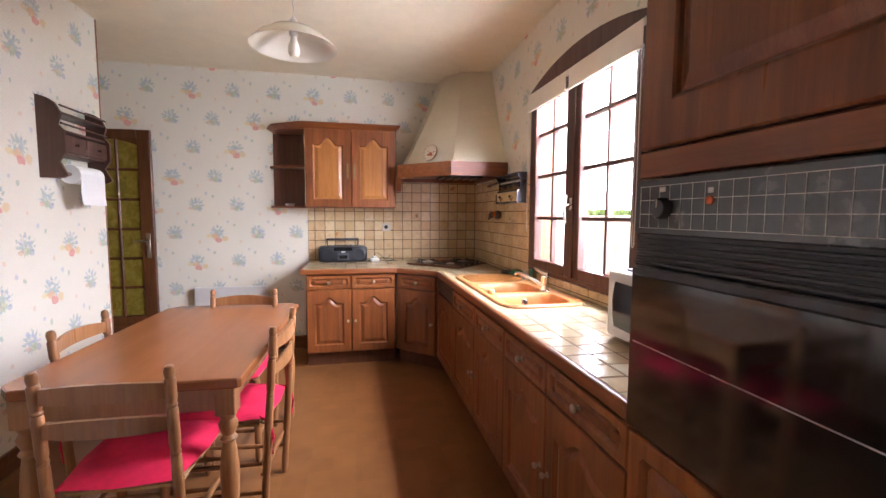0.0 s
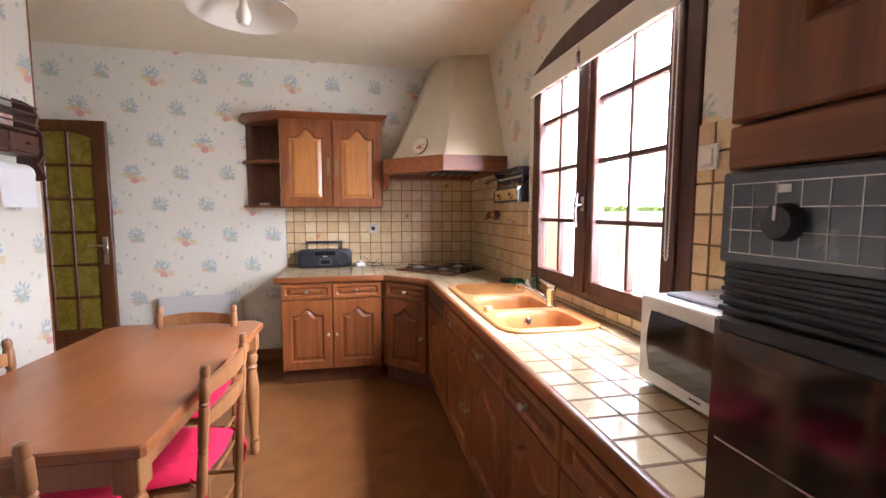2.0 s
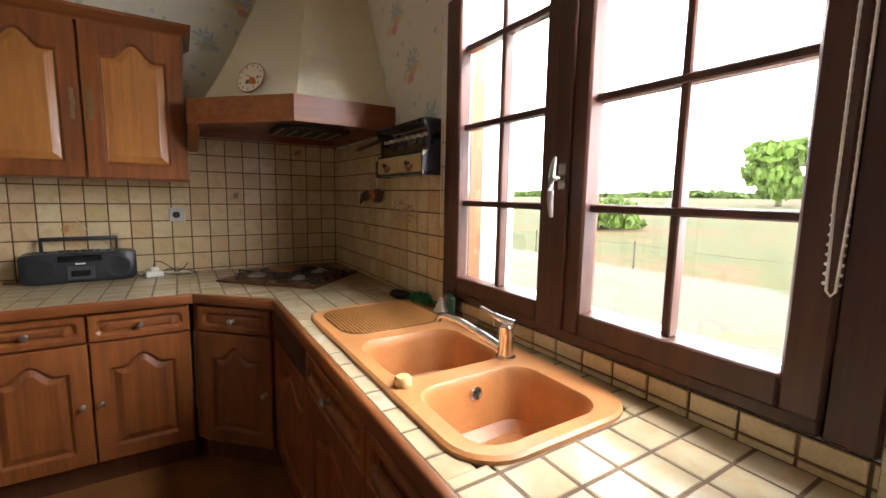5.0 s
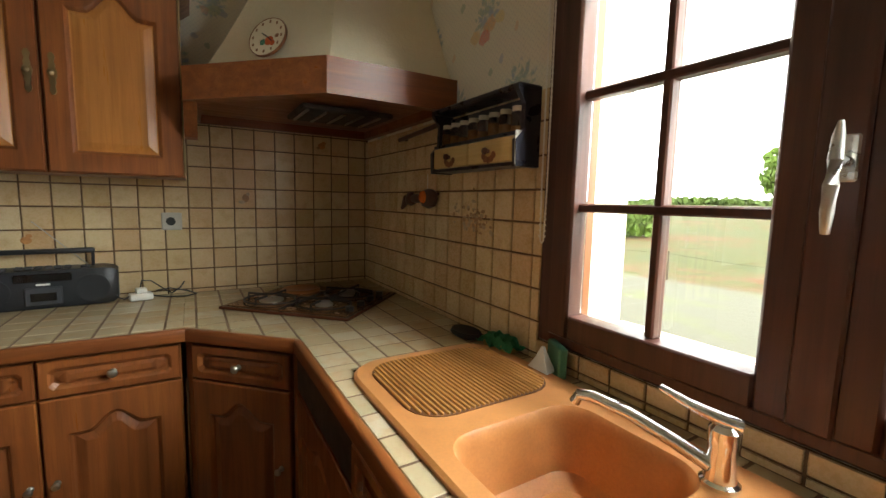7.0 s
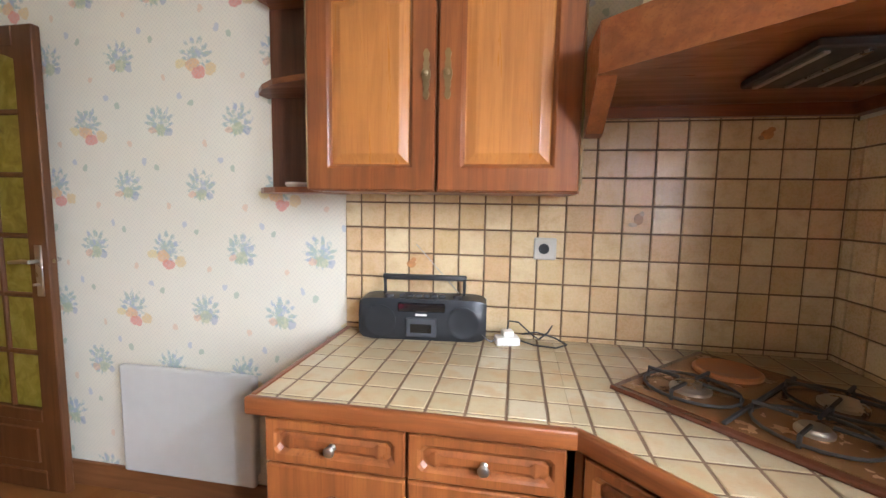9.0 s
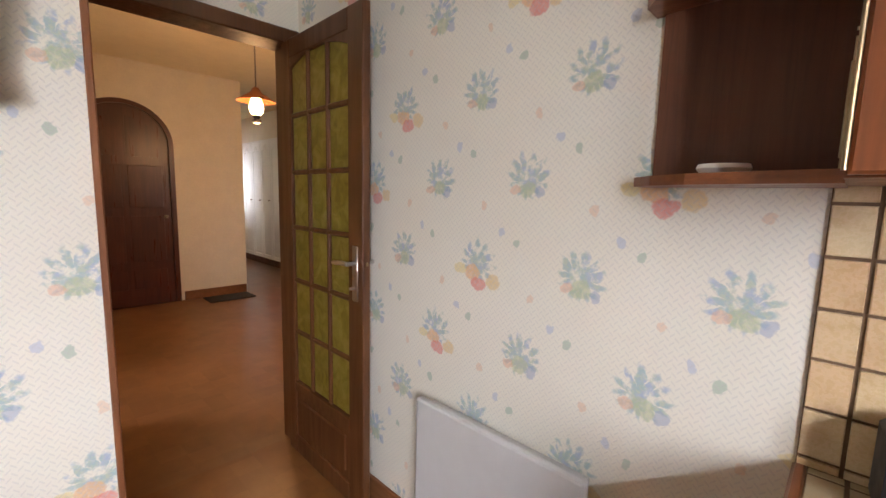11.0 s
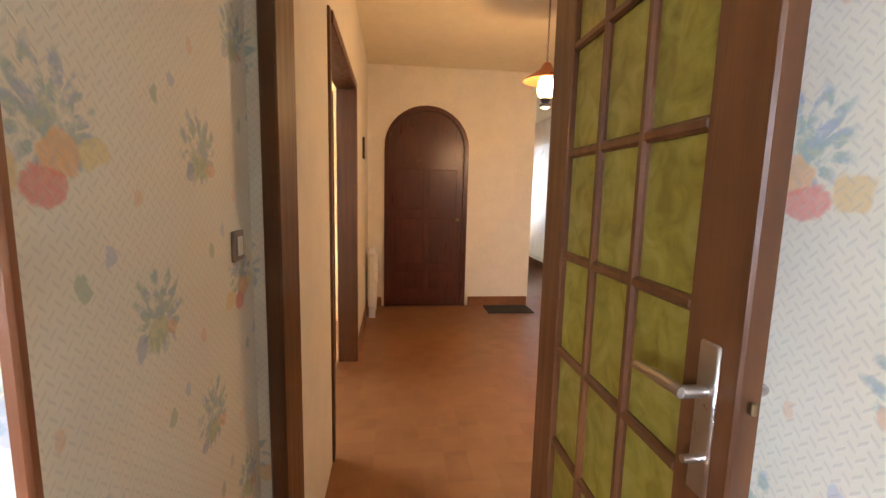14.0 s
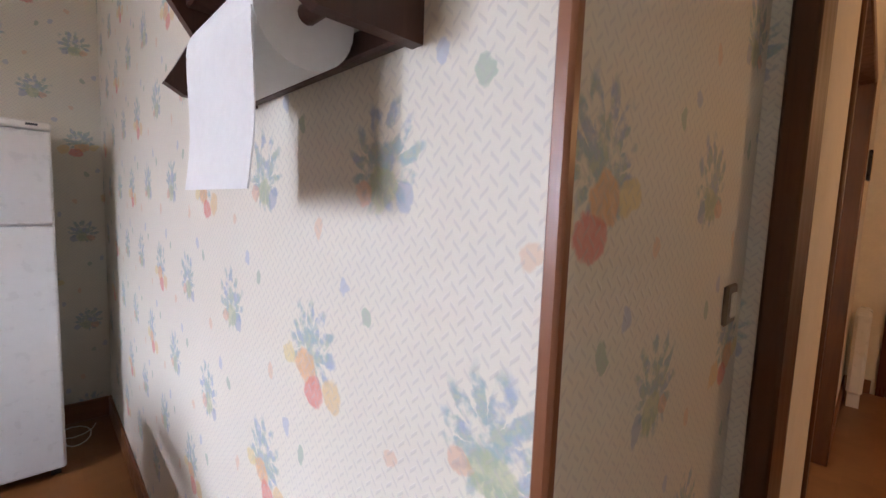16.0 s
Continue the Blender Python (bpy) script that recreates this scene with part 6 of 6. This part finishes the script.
for k in range(8):
    y = -0.197 + k * 0.0555
    j = thing("spice_jar", pose(XW - 0.012 - 0.045, 3.17 + y, 1.5255), "small glass spice jar with pale cap in the rack", "jar", "spice jars")
    b = bmesh.new()
    lathe(b, [(0.018, 0), (0.020, 0.003), (0.020, 0.052), (0.014, 0.060)], seg=14)
    part("glass", b, jar_glass, j, "", True)
    b = bmesh.new()
    lathe(b, [(0.0165, 0.003), (0.0170, 0.006), (0.0170, 0.018 + 0.028 * ((k * 7 % 5) / 5)), (0.003, 0.02 + 0.028 * ((k * 7 % 5) / 5))], seg=12)
    part("spice", b, spice_fill, j, "ground spice", True)
    b = bmesh.new()
    lathe(b, [(0.017, 0.060), (0.017, 0.074), (0.003, 0.075)], seg=14)
    part("cap", b, jar_cap, j, "", True)
wp = thing("white_spatula_holder", pose(XW - 0.10, 2.932, 1.475), "small white plastic plate on the rack's end", "holder")
part("plate", boxes(((0.0, -0.004, -0.045), (0.07, 0.0, 0.05), 0.003)), white_plastic, wp)
rod = thing("towel_rod", pose(XW - 0.012, 3.62, 1.60), "dark wooden rod beside the spice rack", "rod")
b = bmesh.new()
tube(b, (-0.03, -0.20, 0.02), (-0.03, 0.19, 0.0), 0.010, seg=10)
tube(b, (-0.03, 0.17, 0.0), (0.0, 0.17, 0.0), 0.006, seg=8)
tube(b, (-0.03, -0.17, 0.018), (0.0, -0.17, 0.018), 0.006, seg=8)
part("bar", b, shelf_wood, rod, "", True)
orn = thing("hanging_ornament", pose(XW - 0.012, 3.60, 1.335), "dark glazed animal ornament with an orange heart on the tiles", "ornament")
b = bmesh.new()
lathe(b, [(0.004, -0.040), (0.045, -0.030), (0.062, 0.0), (0.050, 0.026), (0.030, 0.036), (0.004, 0.040)], pose(-0.03, -0.075, 0.0) @ Matrix.Diagonal((0.45, 1, 1, 1)), 18)
lathe(b, [(0.004, -0.030), (0.034, -0.020), (0.042, 0.004), (0.026, 0.024), (0.004, 0.030)], pose(-0.025, 0.10, -0.002) @ Matrix.Diagonal((0.5, 1, 1, 1)), 16)
tube(b, (-0.022, 0.14, 0.0), (-0.020, 0.20, -0.045), 0.020, 0.007, 10)
tube(b, (-0.022, -0.03, 0.0), (-0.022, 0.09, 0.0), 0.016, 0.020, 10)
tube(b, (-0.022, -0.10, 0.01), (-0.020, -0.135, 0.02), 0.012, 0.006, 8)
part("figure", b, shelf_wood, orn, "dark glazed body", True)
b = bmesh.new()
lathe(b, [(0.026, 0), (0.022, 0.008), (0.004, 0.011)], pose(-0.055, -0.072, 0.006, 0, -90, 0), 16)
part("heart", b, plain("orange_red_glaze", (0.75, 0.20, 0.05), 0.15, var=0.3, scale=60), orn, "glossy orange heart", True)
b = bmesh.new()
sweep(b, [(-0.012, -0.03, 0.04), (-0.012, -0.03, 0.10)], 0.002, 6)
part("string", b, white_plastic, orn, "pale string")

# ---- things by the tap ----
sc = thing("black_scourer", pose(1.205, 3.185, TOP + 0.001), "dark scouring pad on the worktop", "scourer")
b = bmesh.new()
lathe(b, [(0.05, 0), (0.062, 0.008), (0.055, 0.020), (0.03, 0.014), (0.004, 0.012)], Matrix.Diagonal((0.75, 1.2, 1, 1)), 20)
part("pad", b, iron, sc, "", True)
cl = thing("green_cloth", pose(1.225, 3.02, TOP + 0.001), "crumpled green cloth on a yellow sponge", "cloth")
part("sponge", boxes(((-0.03, -0.055, 0), (0.035, 0.055, 0.028), 0.006, 2)), plain("yellow_sponge", (0.55, 0.42, 0.16), 0.95, bump=0.5), cl, "yellow sponge")
b = bmesh.new()
rs = random.Random(5)
gv = [[b.verts.new((-0.045 + 0.09 * i / 8, -0.075 + 0.15 * j / 12, (0.034 + 0.016 * rs.random()) if 1 < i < 7 and 1 < j < 11 else 0.012 + 0.02 * rs.random())) for j in range(13)] for i in range(9)]
for i in range(8):
    for j in range(12):
        b.faces.new((gv[i][j], gv[i + 1][j], gv[i + 1][j + 1], gv[i][j + 1]))
bmesh.ops.solidify(b, geom=b.faces[:], thickness=0.003)
part("cloth", b, green_sponge, cl, "crumpled green cloth", True)
gc = thing("sponge_block", pose(1.238, 2.795, TOP + 0.001, 0, 0, -25), "upright green scouring block leaning by the window", "sponge")
part("block", boxes(((-0.012, -0.045, 0), (0.012, 0.045, 0.085), 0.004)), green_card, gc)
wtri = thing("folded_cloth", pose(1.205, 2.815, TOP + 0.014), "small folded white cloth beside the sink", "cloth")
b = bmesh.new()
rings_mesh(b, [[(-0.02, -0.04, 0), (0.02, -0.03, 0), (0.02, 0.04, 0), (-0.02, 0.035, 0)], [(-0.012, -0.02, 0.03), (0.012, -0.015, 0.03), (0.012, 0.02, 0.03), (-0.010, 0.018, 0.03)], [(-0.003, -0.004, 0.062), (0.004, -0.003, 0.062), (0.004, 0.004, 0.062), (-0.003, 0.004, 0.062)]])
part("fold", b, paper_white, wtri, "", True)

# ---- clock on the hood ----
n_ = Vector((0.805 - 0.455, 3.43 - 3.83, 0)).normalized()
ck = thing("wall_clock", pose(0.651, 3.622, 1.866, -19, 0, math.degrees(math.atan2(n_.y, n_.x))), "round cream clock with painted flowers on the hood", "clock")
b = bmesh.new()
lathe(b, [(0.074, 0), (0.0755, 0.006), (0.074, 0.011), (0.072, 0.010)], pose(0, 0, 0, 90), 40)
part("rim", b, trim_wood, ck, "thin dark rim", True)
b = bmesh.new()
lathe(b, [(0.071, 0.004), (0.071, 0.010), (0.004, 0.0105)], pose(0, 0, 0, 90), 40)
part("dial", b, plain("cream_dial", (0.70, 0.61, 0.45), 0.5, var=0.06), ck, "", True)
for k in range(12):
    a = radians(30 * k)
    part("hour_mark", boxes(((0.058 * math.sin(a) - 0.003, -0.0118, 0.058 * math.cos(a) - 0.005), (0.058 * math.sin(a) + 0.003, -0.0108, 0.058 * math.cos(a) + 0.005))), skirt_wood, ck)
for (px, pz, r, mt) in ((0.012, -0.018, 0.018, red_heart), (-0.012, -0.022, 0.012, green_card), (0.028, -0.028, 0.010, red_heart), (0.04, 0.0, 0.008, trim_wood)):
    b = bmesh.new()
    lathe(b, [(r, 0), (r * 0.8, 0.001), (0.002, 0.0012)], pose(px, -0.0106, pz, 90), 12)
    part("painted_flower", b, mt, ck)
for a, L_ in ((130, 0.035), (-60, 0.026)):
    b = bmesh.new()
    sweep(b, [(0, -0.0125, 0), (L_ * math.sin(radians(a)), -0.0125, L_ * math.cos(radians(a)))], 0.0018, 6)
    part("pointer", b, iron, ck)
sd = thing("soap_dish", pose(-0.60, 4.24, 1.4125), "small white dish on the open end shelf", "dish")
b = bmesh.new()
lathe(b, [(0.035, 0), (0.045, 0.012), (0.042, 0.020), (0.036, 0.012), (0.003, 0.010)], seg=24)
part("bowl", b, white_plastic, sd, "", True)

# ---- tiles ----
PITCH = 0.0965


def clip(poly, region):
    """Cuts a convex polygon to a convex, counter-clockwise region."""
    for (ax, ay), (bx, by) in zip(region, region[1:] + region[:1]):
        out = []
        side = lambda p: (bx - ax) * (p[1] - ay) - (by - ay) * (p[0] - ax)
        for p, q in zip(poly, poly[1:] + poly[:1]):
            sp_, sq = side(p), side(q)
            if sp_ >= 0:
                out.append(p)
            if sp_ * sq < 0:
                f = sp_ / (sp_ - sq)
                out.append((p[0] + (q[0] - p[0]) * f, p[1] + (q[1] - p[1]) * f))
        poly = out
        if len(poly) < 3:
            return []
    return poly


def tile_mesh(poly, th):
    cx, cy = sum(p[0] for p in poly) / len(poly), sum(p[1] for p in poly) / len(poly)
    k = lambda p, d: (p[0] + (cx - p[0]) * d, p[1] + (cy - p[1]) * d)
    bm = bmesh.new()
    rings_mesh(bm, [[(*p, 0) for p in poly], [(*p, th * 0.7) for p in poly], [(*k(p, 0.05), th) for p in poly]], False, True)
    me = bpy.data.meshes.new("tile")
    bmesh.ops.recalc_face_normals(bm, faces=bm.faces)
    bm.to_mesh(me)
    bm.free()
    return me


def lay(parent, frame_m, regions, x0, y0, px, py, nx, ny, material, th, joint=0.006):
    """Tiles on a plane: frame_m maps (u, v, out) to the world."""
    rnd = random.Random(11)
    w, h = px - joint, py - joint
    whole = tile_mesh([(-w / 2, -h / 2), (w / 2, -h / 2), (w / 2, h / 2), (-w / 2, h / 2)], th)
    whole.materials.append(material)
    for i in range(nx):
        for j in range(ny):
            cx, cy = x0 + (i + 0.5) * px, y0 + (j + 0.5) * py
            cell = [(cx - w / 2, cy - h / 2), (cx + w / 2, cy - h / 2), (cx + w / 2, cy + h / 2), (cx - w / 2, cy + h / 2)]
            for reg in regions:
                c = clip(cell, reg)
                if not c:
                    continue
                area = abs(sum(p[0] * q[1] - q[0] * p[1] for p, q in zip(c, c[1:] + c[:1]))) / 2
                if area < 2e-5:
                    continue
                if area > w * h * 0.999:
                    me, at = whole, (cx, cy)
                else:
                    at = (sum(p[0] for p in c) / len(c), sum(p[1] for p in c) / len(c))
                    me = tile_mesh([(p[0] - at[0], p[1] - at[1]) for p in c], th)
                    me.materials.append(material)
                ob = new("tile", me)
                ob.parent = parent
                ob.matrix_basis = frame_m @ pose(at[0], at[1], 0.0004 * rnd.random(), rnd.gauss(0, 0.18), rnd.gauss(0, 0.18), 0)


rect = lambda x0, y0, x1, y1: [(x0, y0), (x1, y0), (x1, y1), (x0, y1)]
# worktop
regs = [rect(-0.428, 3.702, 0.36, YF - 0.012), [(0.36, 3.708), (0.69, 3.405), (XW - 0.012, 3.405), (XW - 0.012, YF - 0.012), (0.36, YF - 0.012)],
        rect(0.692, 3.085, XW - 0.012, 3.405), rect(0.692, SY0 + 0.02, 0.76, 3.085), rect(1.19, SY0 + 0.02, XW - 0.012, 3.085), rect(0.692, 0.888, XW - 0.012, SY0 + 0.02)]
lay(worktop, pose(0, 0, TOP - 0.006), regs, 0.788 - 13 * 0.0968, 1.449 - 6 * 0.0985, 0.0968, 0.0985, 22, 36, top_glaze, 0.006, 0.0065)
# far wall
north = bpy.data.objects["wall_north"]
part("tile_bed", boxes(((-0.448, YF - 0.006, TOP - 0.01), (XW, YF, 1.665))), grout, north, "dark tile joints")
wall_x = Matrix(((1, 0, 0, 0), (0, 0, -1, YF - 0.006), (0, 1, 0, 0), (0, 0, 0, 1)))
lay(north, wall_x, [rect(-0.446, TOP + 0.001, XW - 0.011, 1.664)], 0.582 - 11 * PITCH, 1.268 - 5 * PITCH, PITCH, PITCH, 19, 10, wall_glaze, 0.006, 0.0065)
# window wall: beside the hob, beside the oven column, and the low row under the window
east = bpy.data.objects["wall_east"]
for y0, y1, z1 in ((WY1 + 0.002, YF - 0.012, 1.645), (0.885, WY0 - 0.002, 1.645), (WY0 - 0.002, WY1 + 0.002, WZ0 - 0.004)):
    part("tile_bed", boxes(((XW - 0.006, y0, TOP - 0.01), (XW, y1, z1))), grout, east, "dark tile joints")
wall_y = Matrix(((0, 0, -1, XW - 0.006), (1, 0, 0, 0), (0, 1, 0, 0), (0, 0, 0, 1)))
lay(east, wall_y, [rect(WY1 + 0.003, TOP + 0.001, YF - 0.012, 1.644), rect(WY0 - 0.003, TOP + 0.001, WY1 + 0.003, WZ0 - 0.005)],
    1.49 - 7 * PITCH, 1.268 - 5 * PITCH, PITCH, PITCH, 38, 9, wall_glaze, 0.006, 0.0065)


lay(east, wall_y, [rect(0.886, TOP + 0.001, WY0 - 0.003, 1.644)], 1.511 - 7 * 0.1, 1.256 - 4 * 0.0985, 0.1, 0.0985, 9, 9, wall_glaze, 0.006, 0.0065)


def painted(m, spots, name, label):
    """A small painted motif fired on a tile."""
    t = thing(name, m, label, "tile motif")
    for x, z, rx, rz, mt in spots:
        b = bmesh.new()
        lathe(b, [(1, 0), (0.9, 0.0004), (0.01, 0.0005)], pose(x, 0, z, 90) @ Matrix.Diagonal((rx, rz, 1, 1)), 12)
        part("brush_mark", b, mt, t)
    return t


umber = plain("umber_glaze", (0.33, 0.19, 0.09), 0.3, var=0.3, scale=60)
rust = plain("rust_glaze", (0.50, 0.22, 0.07), 0.3, var=0.3, scale=60)
smoke = plain("smoke_glaze", (0.40, 0.31, 0.20), 0.3, var=0.3, scale=60)
painted(pose(0.63, YF - 0.0128, 1.316), [(0.004, 0.004, 0.016, 0.020, umber), (-0.014, -0.016, 0.016, 0.008, smoke), (0.014, 0.022, 0.008, 0.010, smoke)], "tile_motif", "small brown painted jug on a wall tile")
painted(pose(1.012, YF - 0.0128, 1.605), [(0, 0.0, 0.020, 0.016, rust), (0.012, 0.016, 0.012, 0.008, rust), (-0.016, -0.010, 0.010, 0.008, umber)], "tile_motif", "small rust painted fruit on a wall tile")
painted(pose(-0.18, YF - 0.0128, 1.13), [(0, 0.0, 0.018, 0.015, rust), (0.010, 0.018, 0.010, 0.008, rust)], "tile_motif", "small orange painted fruit on a wall tile")
rs = random.Random(4)
painted(pose(XW - 0.0128, 3.25, 1.265, 0, 0, -90), [(rs.gauss(0, 0.058), rs.gauss(0, 0.030), 0.004 + 0.008 * rs.random(), 0.003 + 0.006 * rs.random(), (umber, smoke)[k % 2]) for k in range(70)], "tile_motif", "smoky brown painted fruit basket over four wall tiles")
